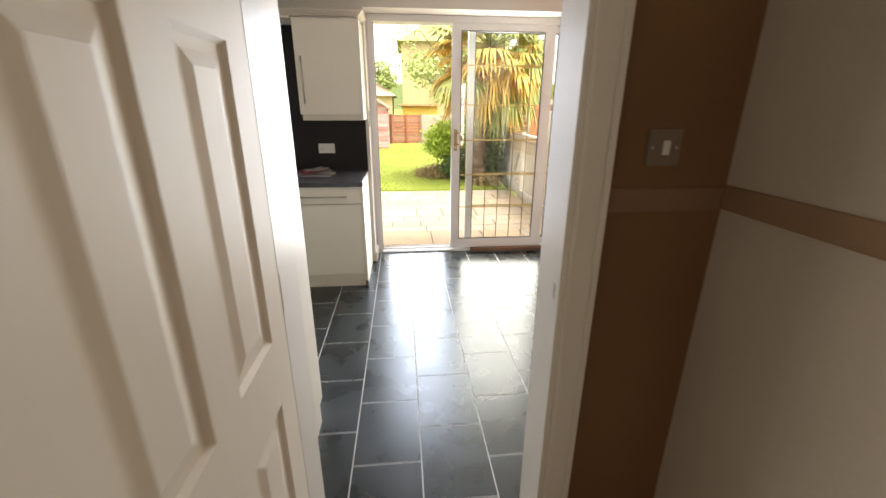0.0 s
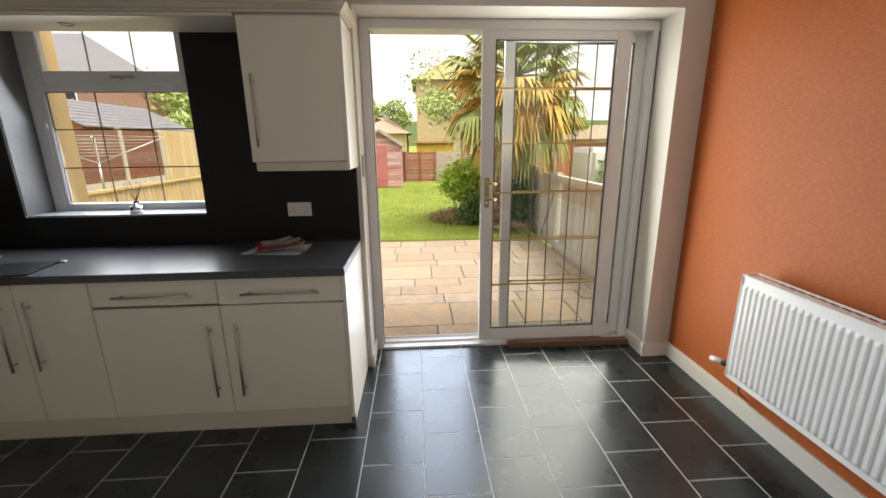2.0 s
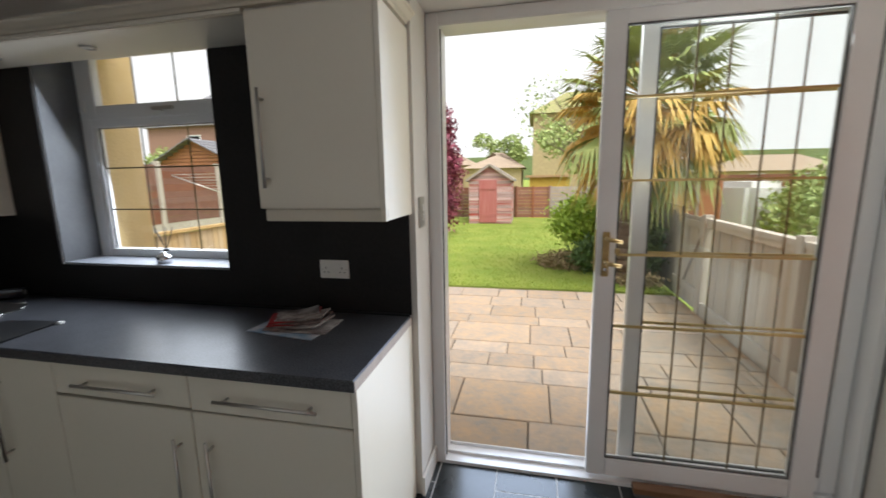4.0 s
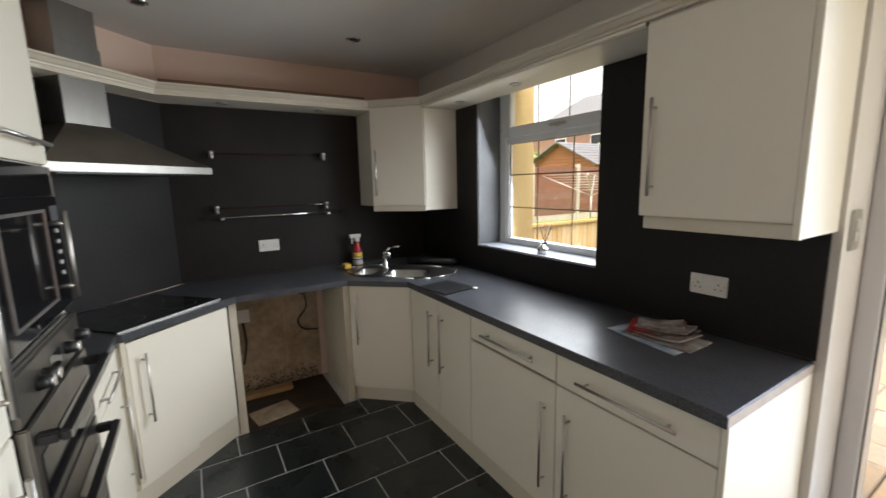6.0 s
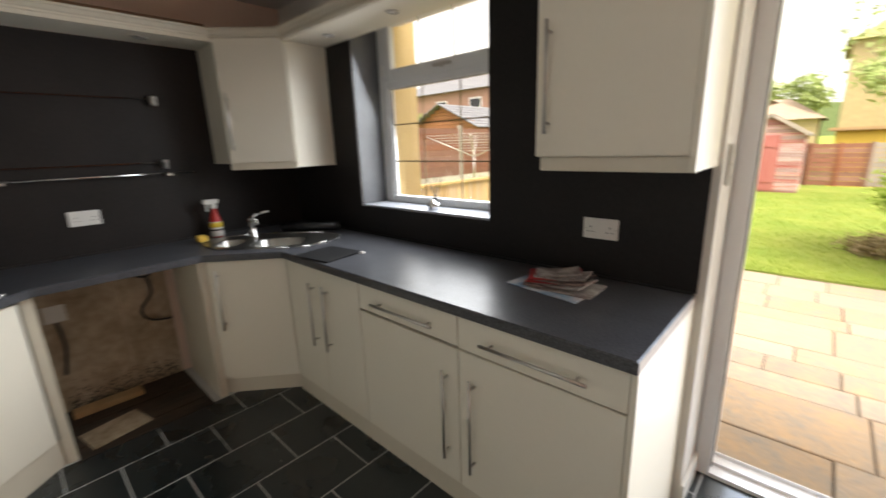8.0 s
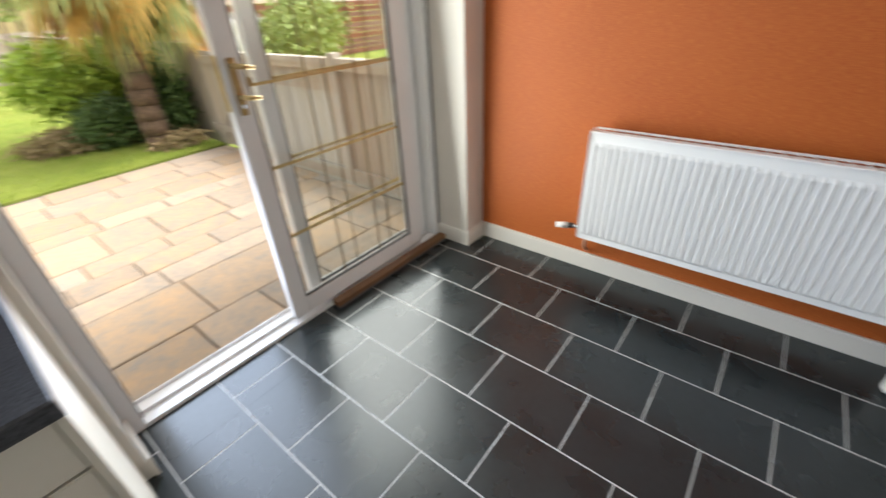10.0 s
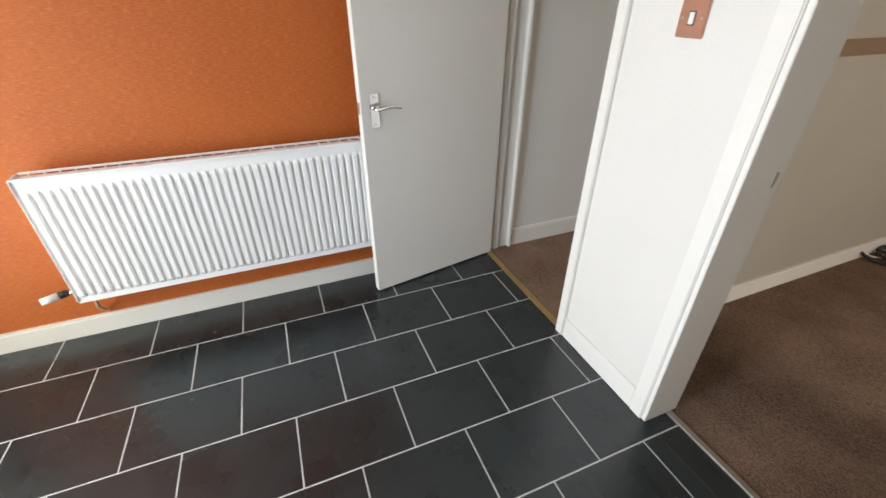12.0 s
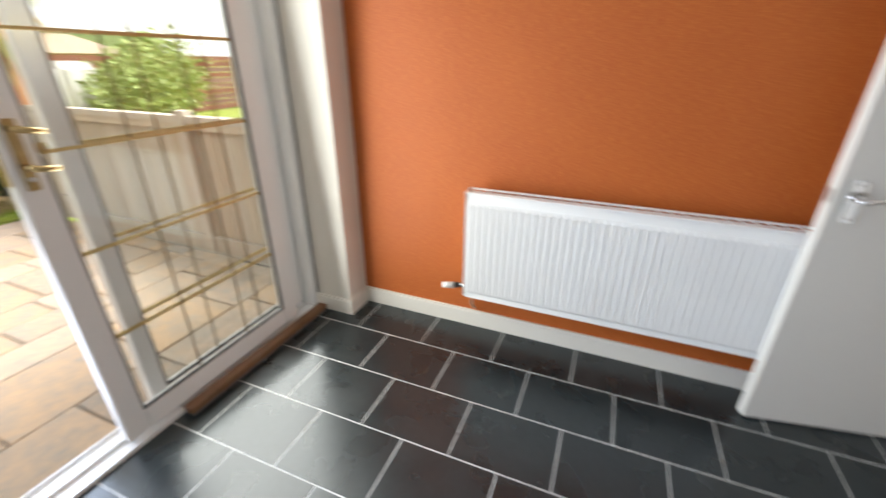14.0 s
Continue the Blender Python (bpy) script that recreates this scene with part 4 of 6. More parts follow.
pel = thing("pelmet", (-2.0, 6.0, 2.14), "cream moulded pelmet running round above the wall units", "pelmet")
PROF = [(-0.010, 2.168), (0.012, 2.168), (0.014, 2.178), (0.024, 2.183), (0.038, 2.198), (0.048, 2.203), (0.048, 2.213), (-0.010, 2.213)]
part("cornice", swept(PROF, PEL), "unit_edge", pel)
part("capping_strip", B((-2.776, 4.76, 2.2135), (-2.757, 6.06, 2.243), bev=0.003), "dark_batten", pel, "brown wooden strip along the pelmet's top")
FR = [(-0.014, 2.147), (0.004, 2.147), (0.004, 2.1675), (-0.014, 2.1675)]
part("fascia", swept(FR, PEL[:4]), "unit_edge", pel)
part("fascia", swept(FR, [(-2.455, 6.385), (-0.690, 6.385)]), "unit_edge", pel)
soff = bmesh.new()
prism(soff, [(-2.461, 6.372), (-2.461, 6.690), (-0.690, 6.690), (-0.690, 6.372)], 2.151, 2.163)
part("soffit", soff, "unit", pel, "cream soffit with small downlights")
soff = bmesh.new()
prism(soff, [(-2.766, 6.090), (-2.766, 4.741), (-2.268, 4.259), (-1.442, 4.259), (-1.442, YF + 0.02), (DX1 + 0.04, YF + 0.02), (XL + 0.012, DY0 + 0.03), (XL + 0.012, 6.090)], 2.151, 2.163)
part("soffit", soff, "unit", pel, "cream soffit with small downlights")
part("raw_edge", B((-2.775, 4.75, 2.213), (-2.745, 6.05, 2.221)), "copper", pel, "bare reddish top edge of the shelf")


def downlight(at, label, group, r=0.040, dark=True):
    t = thing("downlight", (at[0], at[1], at[2]), label, "downlight", group)
    bm = bmesh.new()
    n = 24
    rr = [(r, 0.0), (r, -0.004), (r * 0.80, -0.007), (r * 0.74, 0.0), (r * 0.66, 0.016)]
    rings = [[bm.verts.new((at[0] + q * math.cos(2 * math.pi * i / n), at[1] + q * math.sin(2 * math.pi * i / n), at[2] + h)) for i in range(n)] for q, h in rr]
    for a, b in zip(rings, rings[1:]):
        for i in range(n):
            bm.faces.new((a[i], a[(i + 1) % n], b[(i + 1) % n], b[i])).smooth = True
    part("rim", bm, "chrome" if dark else "steel", t)
    part("lamp", lathe(bmesh.new(), (at[0], at[1], at[2] - 0.003), [(r * 0.62, 0.0), (r * 0.30, 0.002)]), "black" if dark else "socket", t)
    return t


for x, y in ((-2.35, 4.733), (-2.362, 5.848), (-0.95, 4.733), (-0.95, 5.848)):
    downlight((x, y, ZC - 0.0005), "recessed chrome ceiling downlight, unlit", "ceiling downlights", 0.045)
for x, y in ((-1.60, 6.54), (-2.18, 6.54), (-2.90, 5.1), (-2.90, 5.75)):
    downlight((x, y, 2.1505), "small recessed pelmet downlight, unlit", "pelmet downlights", 0.034, False)

# chimney hood across the corner
cx, cy = (DX0 + DX1) / 2, (DY0 + DY1) / 2
hmx = pose(cx, cy, 0, 0, 0, -45)     # local x along the angled wall, local y out of it
ch = thing("cooker_hood", (cx + 0.15, cy + 0.15, 1.68), "dark brushed steel chimney cooker hood above the hob", "cooker hood")
hw, hd = 0.45, 0.485
part("canopy_edge", B((-hw, 0.009, 1.672), (hw, hd, 1.712), m=hmx, bev=0.003), "band_steel", ch, "bright steel front band")
bm = bmesh.new()
lo = [bm.verts.new(hmx @ Vector(p)) for p in ((-hw + 0.004, 0.010, 1.712), (hw - 0.004, 0.010, 1.712), (hw - 0.004, hd - 0.004, 1.712), (-hw + 0.004, hd - 0.004, 1.712))]
hi = [bm.verts.new(hmx @ Vector(p)) for p in ((-0.112, 0.010, 1.925), (0.112, 0.010, 1.925), (0.112, 0.170, 1.925), (-0.112, 0.170, 1.925))]
for i in range(4):
    bm.faces.new((lo[i], lo[(i + 1) % 4], hi[(i + 1) % 4], hi[i]))
bm.faces.new(hi)
part("canopy", bm, "hood_steel", ch)
part("chimney", B((-0.110, 0.009, 1.9255), (0.110, 0.168, 2.32), m=hmx, bev=0.002), "hood_steel", ch)
part("chimney_sleeve", B((-0.105, 0.009, 2.321), (0.105, 0.163, ZC - 0.001), m=hmx, bev=0.002), "hood_steel", ch)
part("filter", B((-0.36, 0.08, 1.666), (0.36, 0.42, 1.6715), m=hmx), "black", ch)

# hob
hob = thing("hob", ((P1.x - 0.1), 4.6, ZW), "black glass ceramic hob let into the corner worktop", "hob")
hbm = pose(-2.207, 4.750, 0, 0, 0, qang + 180)
part("glass", B((-0.295, -0.545, ZW + 0.0005), (0.295, -0.040, ZW + 0.007), m=hbm, bev=0.002), "black_glass", hob)
part("trim", B((-0.297, -0.0395, ZW + 0.0005), (0.297, -0.0345, ZW + 0.008), m=hbm), "steel", hob, "bright steel front edge")
for px, py, r in ((-0.14, -0.18, 0.09), (0.14, -0.18, 0.07), (-0.14, -0.40, 0.07), (0.14, -0.40, 0.09)):
    bm = bmesh.new()
    n = 32
    for q0, q1 in ((r, r - 0.0025),):
        a = [bm.verts.new(hbm @ Vector((px + q0 * math.cos(2 * math.pi * i / n), py + q0 * math.sin(2 * math.pi * i / n), ZW + 0.0074))) for i in range(n)]
        b = [bm.verts.new(hbm @ Vector((px + q1 * math.cos(2 * math.pi * i / n), py + q1 * math.sin(2 * math.pi * i / n), ZW + 0.0074))) for i in range(n)]
        for i in range(n):
            bm.faces.new((a[i], a[(i + 1) % n], b[(i + 1) % n], b[i]))
    part("cooking_ring", bm, "gasket", hob)

# ---- oven tower and larder ----
tw = thing("oven_tower", (-1.14, 4.2, 0), "tall cream gloss housing for the oven and microwave", "cabinet", "tall units")
part("carcass", boxes(((-1.4395, YF + 0.001, 0.105), (-1.422, T - 0.020, 2.18)), ((-0.856, YF + 0.001, 0.105), (-0.8395, T - 0.020, 2.18)), ((-1.422, YF + 0.001, 0.105), (-0.856, YF + 0.06, 2.18)),
                      ((-1.422, YF + 0.06, 1.665), (-0.856, T - 0.020, 2.18)), ((-1.422, YF + 0.06, 1.205), (-0.856, T - 0.020, 1.225)), ((-1.422, YF + 0.06, 0.105), (-0.856, T - 0.020, 0.395))), "unit", tw)
d = part("flap_door", B((-1.438, T - 0.018, 1.668), (-0.841, T, 2.180), bev=0.0025), "unit", tw)
bar_handle(d, (-1.36, T, 1.722), (-0.97, T, 1.722), (0, 0.032, 0))
part("drawer_front", B((-1.438, T - 0.018, 0.118), (-0.841, T, 0.395), bev=0.0025), "unit", tw)
part("plinth", B((-1.438, T - 0.045, 0.001), (-0.841, T - 0.030, 0.104)), "unit_edge", tw)

lr = thing("larder_unit", (-0.58, 4.2, 0), "tall cream gloss larder cupboard beside the dining doorway", "cabinet", "tall units")
part("carcass", B((-0.838, YF + 0.001, 0.105), (-0.311, T - 0.020, 2.18)), "unit", lr)
d = part("upper_door", B((-0.8375, T - 0.018, 1.085), (-0.312, T, 2.180), bev=0.0025), "unit", lr)
bar_handle(d, (-0.765, T, 1.150), (-0.765, T, 1.535), (0, 0.034, 0), 0.007)
d = part("lower_door", B((-0.8375, T - 0.018, 0.118), (-0.312, T, 1.080), bev=0.0025), "unit", lr)
bar_handle(d, (-0.765, T, 0.63), (-0.765, T, 1.015), (0, 0.034, 0), 0.007)
part("end_panel", boxes(((-0.310, YF + 0.001, 0.105), (-0.290, T - 0.002, 2.20)), ((-0.310, YF + 0.001, 0.002), (-0.290, T - 0.062, 0.105))), "unit_edge", lr)
part("plinth", B((-0.8375, T - 0.062, 0.001), (-0.311, T - 0.046, 0.104)), "unit_edge", lr)
part("cornice", B((-1.4395, YF + 0.001, 2.182), (-0.286, T + 0.03, 2.240), bev=0.01), "unit_edge", lr)

mw = thing("microwave", (-1.14, 4.3, 1.235), "built-in black glass microwave with a steel bar handle", "microwave")
part("body", B((-1.415, YF + 0.08, 1.236), (-0.862, T - 0.004, 1.655)), "black", mw)
for xa in (-1.420, -0.864):
    part("frame_strip", B((xa, T - 0.003, 1.232), (xa + 0.012, T + 0.008, 1.660), bev=0.002), "steel", mw)
part("vent_panel", B((-1.408, T - 0.003, 1.575), (-0.864, T + 0.006, 1.660), bev=0.002), "black_glass", mw)
dd = part("door", B((-1.300, T - 0.003, 1.236), (-0.864, T + 0.014, 1.572), bev=0.003), "black_glass", mw)
part("window_trim", boxes(((-1.255, T + 0.0142, 1.285), (-1.247, T + 0.017, 1.53)), ((-0.918, T + 0.0142, 1.285), (-0.910, T + 0.017, 1.53)),
                          ((-1.255, T + 0.0142, 1.277), (-0.910, T + 0.017, 1.285)), ((-1.255, T + 0.0142, 1.53), (-0.910, T + 0.017, 1.538))), "steel", dd)
bar_handle(dd, (-1.285, T + 0.014, 1.275), (-1.285, T + 0.014, 1.530), (0, 0.036, 0), 0.007)
cp = part("control_panel", B((-1.408, T - 0.003, 1.236), (-1.302, T + 0.012, 1.572), bev=0.003), "black_glass", mw)
part("display", B((-1.392, T + 0.0122, 1.50), (-1.318, T + 0.0135, 1.545)), "gasket", cp)
for k in range(5):
    part("button", tube(bmesh.new(), (-1.355, T + 0.012, 1.470 - 0.032 * k), (-1.355, T + 0.0155, 1.470 - 0.032 * k), 0.0065, seg=10), "socket", cp)
part("badge", B((-1.10, T + 0.0142, 1.248), (-1.05, T + 0.0160, 1.262), bev=0.002), "chrome", dd)

ov = thing("double_oven", (-1.14, 4.3, 0.40), "built-in double oven in steel and black glass", "oven")
part("body", B((-1.415, YF + 0.08, 0.402), (-0.862, T - 0.004, 1.200)), "black", ov)
fp = part("control_panel", B((-1.420, T - 0.003, 1.085), (-0.852, T + 0.012, 1.200), bev=0.003), "hood_steel", ov, "reflective steel control panel")
for x in (-0.985, -1.035, -1.245, -1.375):
    kb = part("knob", tube(bmesh.new(), (x, T + 0.012, 1.135), (x, T + 0.038, 1.135), 0.019, 0.016, 20), "black", fp)
    part("knob_cap", tube(bmesh.new(), (x, T + 0.0382, 1.135), (x, T + 0.044, 1.135), 0.0155, 0.014, 20), "chrome", kb)
part("clock", B((-1.19, T + 0.0122, 1.115), (-1.09, T + 0.0135, 1.160)), "black_glass", fp)


def oven_door(z0, z1):
    dr = part("oven_door", B((-1.418, T - 0.003, z0), (-0.854, T + 0.020, z1), bev=0.004), "hood_steel", ov, "mirror-dark oven door")
    part("glass", B((-1.375, T + 0.0202, z0 + 0.03), (-0.897, T + 0.0225, z1 - 0.085), bev=0.001), "black_glass", dr)
    zh = z1 - 0.040
    part("handle", boxes(((-1.400, T + 0.062, zh - 0.013), (-0.872, T + 0.082, zh + 0.013)), ((-1.400, T + 0.020, zh - 0.013), (-1.372, T + 0.063, zh + 0.013)), ((-0.900, T + 0.020, zh - 0.013), (-0.872, T + 0.063, zh + 0.013)), bev=0.004), "black", dr, "wide black handle")
    part("handle_trim", B((-1.398, T + 0.0822, zh - 0.010), (-0.874, T + 0.0845, zh + 0.010)), "steel", dr)


oven_door(0.845, 1.080)
oven_door(0.405, 0.838)

# ---- sink, tap and what stands by it ----
sn = thing("corner_sink", (-2.50, 6.15, ZW), "stainless steel corner sink with one and a half bowls", "sink")


def bowl(cx_, cy_, a, b, depth, deg, name):
    m = pose(cx_, cy_, 0, 0, 0, deg)
    bm = bmesh.new()
    n = 36
    se = lambda t, s, e=3.4: (math.copysign(abs(math.cos(t)) ** (2 / e), math.cos(t)) * a * s, math.copysign(abs(math.sin(t)) ** (2 / e), math.sin(t)) * b * s)
    rings = []
    for s, h in ((1.10, 0.0045), (1.04, 0.0060), (1.0, 0.001), (0.96, -0.004), (0.93, -depth * 0.85), (0.82, -depth)):
        rings.append([bm.verts.new(m @ Vector((*se(2 * math.pi * i / n, s), ZW + h))) for i in range(n)])
    for r0, r1 in zip(rings, rings[1:]):
        for i in range(n):
            bm.faces.new((r0[i], r0[(i + 1) % n], r1[(i + 1) % n], r1[i])).smooth = True
    bm.faces.new(rings[-1])
    bw = part(name, bm, "sink_steel", sn)
    part("waste", tube(bmesh.new(), m @ Vector((0, 0, ZW - depth + 0.001)), m @ Vector((0, 0, ZW - depth + 0.004)), 0.035, seg=20), "steel", bw)
    return bw


bowl(*main_c, 0.165, 0.130, 0.150, SANG, "main_bowl")
bowl(*half_c, 0.085, 0.115, 0.110, SANG, "half_bowl")
rim = [(-2.86, 5.87), (-2.70, 5.83), (-2.52, 5.84), (-2.20, 6.14), (-2.14, 6.24), (-2.17, 6.46), (-2.26, 6.54), (-2.44, 6.52), (-2.80, 6.20), (-2.88, 6.00)]


def rim_plate(outer, holes):
    """The pressed top of the sink: an outline with its bowl holes left open."""
    bm = bmesh.new()
    loops = [outer] + holes
    edges = []
    for lp in loops:
        vs = [bm.verts.new((x, y, ZW + 0.0038)) for x, y in lp]
        edges += [bm.edges.new((vs[i], vs[(i + 1) % len(vs)])) for i in range(len(vs))]
    bmesh.ops.triangle_fill(bm, use_beauty=True, use_dissolve=False, edges=edges)
    return bm


part("rim", rim_plate(rim, [h_main, h_half]), "sink_steel", sn)
bm = bmesh.new()
for i in range(len(rim)):
    a, b = rim[i], rim[(i + 1) % len(rim)]
    tube(bm, (*a, ZW + 0.003), (*b, ZW + 0.003), 0.0045, seg=8)
part("rim_edge", bm, "sink_steel", sn)

tp = thing("mixer_tap", (-2.690, 6.140, ZW), "chrome single-lever mixer tap behind the sink", "tap")
tx, ty = -2.690, 6.140
part("body", lathe(bmesh.new(), (tx, ty, ZW + 0.004), [(0.030, 0), (0.030, 0.008), (0.023, 0.014), (0.022, 0.090), (0.024, 0.120), (0.018, 0.132)]), "chrome", tp)
bm = bmesh.new()
pts = [Vector((tx, ty, ZW + 0.07)), Vector((tx + 0.05, ty - 0.02, ZW + 0.105)), Vector((tx + 0.10, ty - 0.03, ZW + 0.130)), Vector((tx + 0.15, ty - 0.035, ZW + 0.135)), Vector((tx + 0.165, ty - 0.037, ZW + 0.115))]
for p, q in zip(pts, pts[1:]):
    tube(bm, p, q, 0.014, 0.012, 12)
part("spout", bm, "chrome", tp)
bm = tube(bmesh.new(), (tx, ty, ZW + 0.135), (tx + 0.03, ty + 0.03, ZW + 0.165), 0.010)
tube(bm, (tx + 0.03, ty + 0.03, ZW + 0.165), (tx + 0.085, ty + 0.085, ZW + 0.178), 0.0085, 0.006, 12)
part("lever", bm, "chrome", tp)

sb = thing("spray_bottle", (-2.945, 6.000, ZW), "red trigger spray cleaner bottle with a yellow label", "spray bottle")
bx, by = -2.945, 6.000
part("bottle", lathe(bmesh.new(), (bx, by, ZW + 0.0005), [(0.036, 0), (0.040, 0.006), (0.040, 0.085), (0.036, 0.120), (0.024, 0.160), (0.016, 0.190), (0.015, 0.200)]), "red", sb)
part("label", lathe(bmesh.new(), (bx, by, ZW + 0.010), [(0.0405, 0), (0.0412, 0.002), (0.0412, 0.075), (0.0395, 0.100)]), "socket", sb, "pale label with a yellow band")
part("label_top", lathe(bmesh.new(), (bx, by, ZW + 0.072), [(0.0416, 0), (0.0416, 0.014), (0.0400, 0.034)]), "yellow", sb)
part("label_band", lathe(bmesh.new(), (bx, by, ZW + 0.048), [(0.0416, 0), (0.0416, 0.012)]), "black", sb)
part("trigger_head", boxes(((bx - 0.020, by - 0.018, ZW + 0.200), (bx + 0.022, by + 0.018, ZW + 0.232)), ((bx - 0.016, by - 0.062, ZW + 0.232), (bx + 0.016, by + 0.034, ZW + 0.262)), bev=0.005), "socket", sb, "pale grey trigger head")
part("trigger", B((bx - 0.006, by - 0.048, ZW + 0.182), (bx + 0.006, by - 0.036, ZW + 0.236), bev=0.003), "socket", sb)
tagged(part("sponge", B((-2.865, 5.835, ZW + 0.009), (-2.790, 5.890, ZW + 0.048), m=I4, bev=0.006), "sponge"), "yellow washing-up sponge beside the sink", "sponge")

rl = thing("dark_roll", (-2.45, 6.60, ZW), "black rolled tube lying behind the sink", "roll")
part("roll", tube(bmesh.new(), (-2.72, 6.36, ZW + 0.034), (-2.41, 6.630, ZW + 0.034), 0.030, seg=20), "black", rl)
part("core", tube(bmesh.new(), (-2.4098, 6.6302, ZW + 0.034), (-2.4068, 6.6328, ZW + 0.034), 0.014, seg=16), "steel", rl)
tm = pose(-1.85, 6.205, ZW, 0, 0, 8)
ty_ = thing("slate_mat", (-1.85, 6.205, ZW), "thin black mat lying on the worktop", "mat")
part("mat", B((-0.145, -0.135, 0.0005), (0.130, 0.120, 0.008), m=tm, bev=0.003), "black", ty_)
part("tab", B((0.131, 0.085, 0.0005), (0.158, 0.112, 0.012), m=tm, bev=0.004), "socket", ty_)

# magazines
for k, (dx, dy, rot, w, h, mm) in enumerate(((0.00, 0.00, -8, 0.37, 0.22, "paper_blue"), (0.06, 0.02, 2, 0.28, 0.20, "paper_white"), (0.00, 0.03, 14, 0.27, 0.19, "paper_brown"),
                                             (0.02, 0.03, -4, 0.27, 0.18, "paper_white"), (-0.01, 0.045, 20, 0.25, 0.17, "paper_red"), (0.03, 0.04, 6, 0.24, 0.16, "paper_brown"),
                                             (-0.02, 0.055, 26, 0.24, 0.16, "paper_red"), (0.02, 0.05, 10, 0.23, 0.15, "paper_white"), (-0.01, 0.06, 30, 0.20, 0.13, "paper_grey"))):
    mg = pose(-0.635 + 0.9 * dx, 6.46 + dy, ZW + 0.0008 + 0.0050 * k, 0, 0, rot)
    bm = bmesh.new()
    n = 6
    w, h = 0.88 * w, 0.88 * h
    top, bot = [], []
    for i in range(n + 1):
        u = -w / 2 + w * i / n
        lift = 0.040 * max(0, (i / n - 0.5)) ** 1.5 * (1 if k > 1 else 0)
        for lst, zz in ((top, 0.0030 + lift), (bot, lift * 0.9)):
            lst.append([bm.verts.new(mg @ Vector((u, v, zz))) for v in (-h / 2, h / 2)])
    for lst in (top, bot):
        for a, b in zip(lst, lst[1:]):
            bm.faces.new((a[0], b[0], b[1], a[1]))
    for i in range(n):
        for s in (0, 1):
            bm.faces.new((bot[i][s], bot[i + 1][s], top[i + 1][s], top[i][s]))
    bm.faces.new((bot[0][0], bot[0][1], top[0][1], top[0][0]))
    bm.faces.new((bot[n][0], bot[n][1], top[n][1], top[n][0]))
    tagged(part("magazine", bm, mm), ("glossy flyer", "glossy magazine")[k % 2] + " with red and white print, piled on the worktop", "magazine", "pile of magazines")

# ---- sockets and switches ----


def plate(name, m, w, h, mat, label, cat, rockers, screws=True, dots=()):
    """m: local x along the wall, local z up, local -y out of the wall."""
    c = m.translation
    t = thing(name, tuple(c), label, cat)
    part("plate", B((-w / 2, -0.009, -h / 2), (w / 2, -0.0005, h / 2), m=m, bev=0.0025), mat, t)
    for x, z, rw, rh in rockers:
        part("rocker", B((x - rw / 2, -0.0125, z - rh / 2), (x + rw / 2, -0.0092, z + rh / 2), m=m, bev=0.001), "socket", t)
    for x, z, rw, rh in dots:
        part("slot", B((x - rw / 2, -0.0098, z - rh / 2), (x + rw / 2, -0.0091, z + rh / 2), m=m), "black", t)
    if screws:
        for s in (-1, 1):
            part("screw", tube(bmesh.new(), m @ Vector((s * (w / 2 - 0.013), -0.0088, 0)), m @ Vector((s * (w / 2 - 0.013), -0.0102, 0)), 0.0035, seg=10), "steel", t)
    return t


slots = []
for s in (-1, 1):
    slots += [(s * 0.040, 0.006, 0.004, 0.009), (s * 0.040 - 0.011, -0.014, 0.007, 0.004), (s * 0.040 + 0.011, -0.014, 0.007, 0.004)]
plate("double_socket", pose(-0.546, YB - 0.008, 1.136), 0.146, 0.086, "socket", "white double power socket on the black splashback", "power socket", [(-0.022, 0.026, 0.010, 0.015), (0.022, 0.026, 0.010, 0.015)], True, slots)
plate("double_socket", pose(XL + 0.008, 5.336, 1.147, 0, 0, 90), 0.146, 0.086, "socket", "white double power socket above the appliance gap", "power socket", [(-0.022, 0.026, 0.010, 0.015), (0.022, 0.026, 0.010, 0.015)], True, slots)
plate("light_switch", pose(-0.150, 6.79, 1.395, 0, 0, 90), 0.086, 0.140, "steel", "brushed steel light switch in the patio door reveal", "light switch", [(0, 0.022, 0.022, 0.032), (0, -0.022, 0.022, 0.032)])
# the black rectangle behind the copper switch's rocker paints a shadow line round it
plate("light_switch", pose(0.860, YF + 0.004, 1.402, 0, 0, 180), 0.088, 0.098, "copper", "square copper light switch on the white pier", "light switch", [(0, 0, 0.016, 0.030)], True, [(0, 0, 0.022, 0.036)])
plate("light_switch", pose(0.792, YD - 0.012, 1.407), 0.088, 0.088, "dull_steel", "square dull steel light switch on the brown wall", "light switch", [(0.004, 0, 0.018, 0.034)])

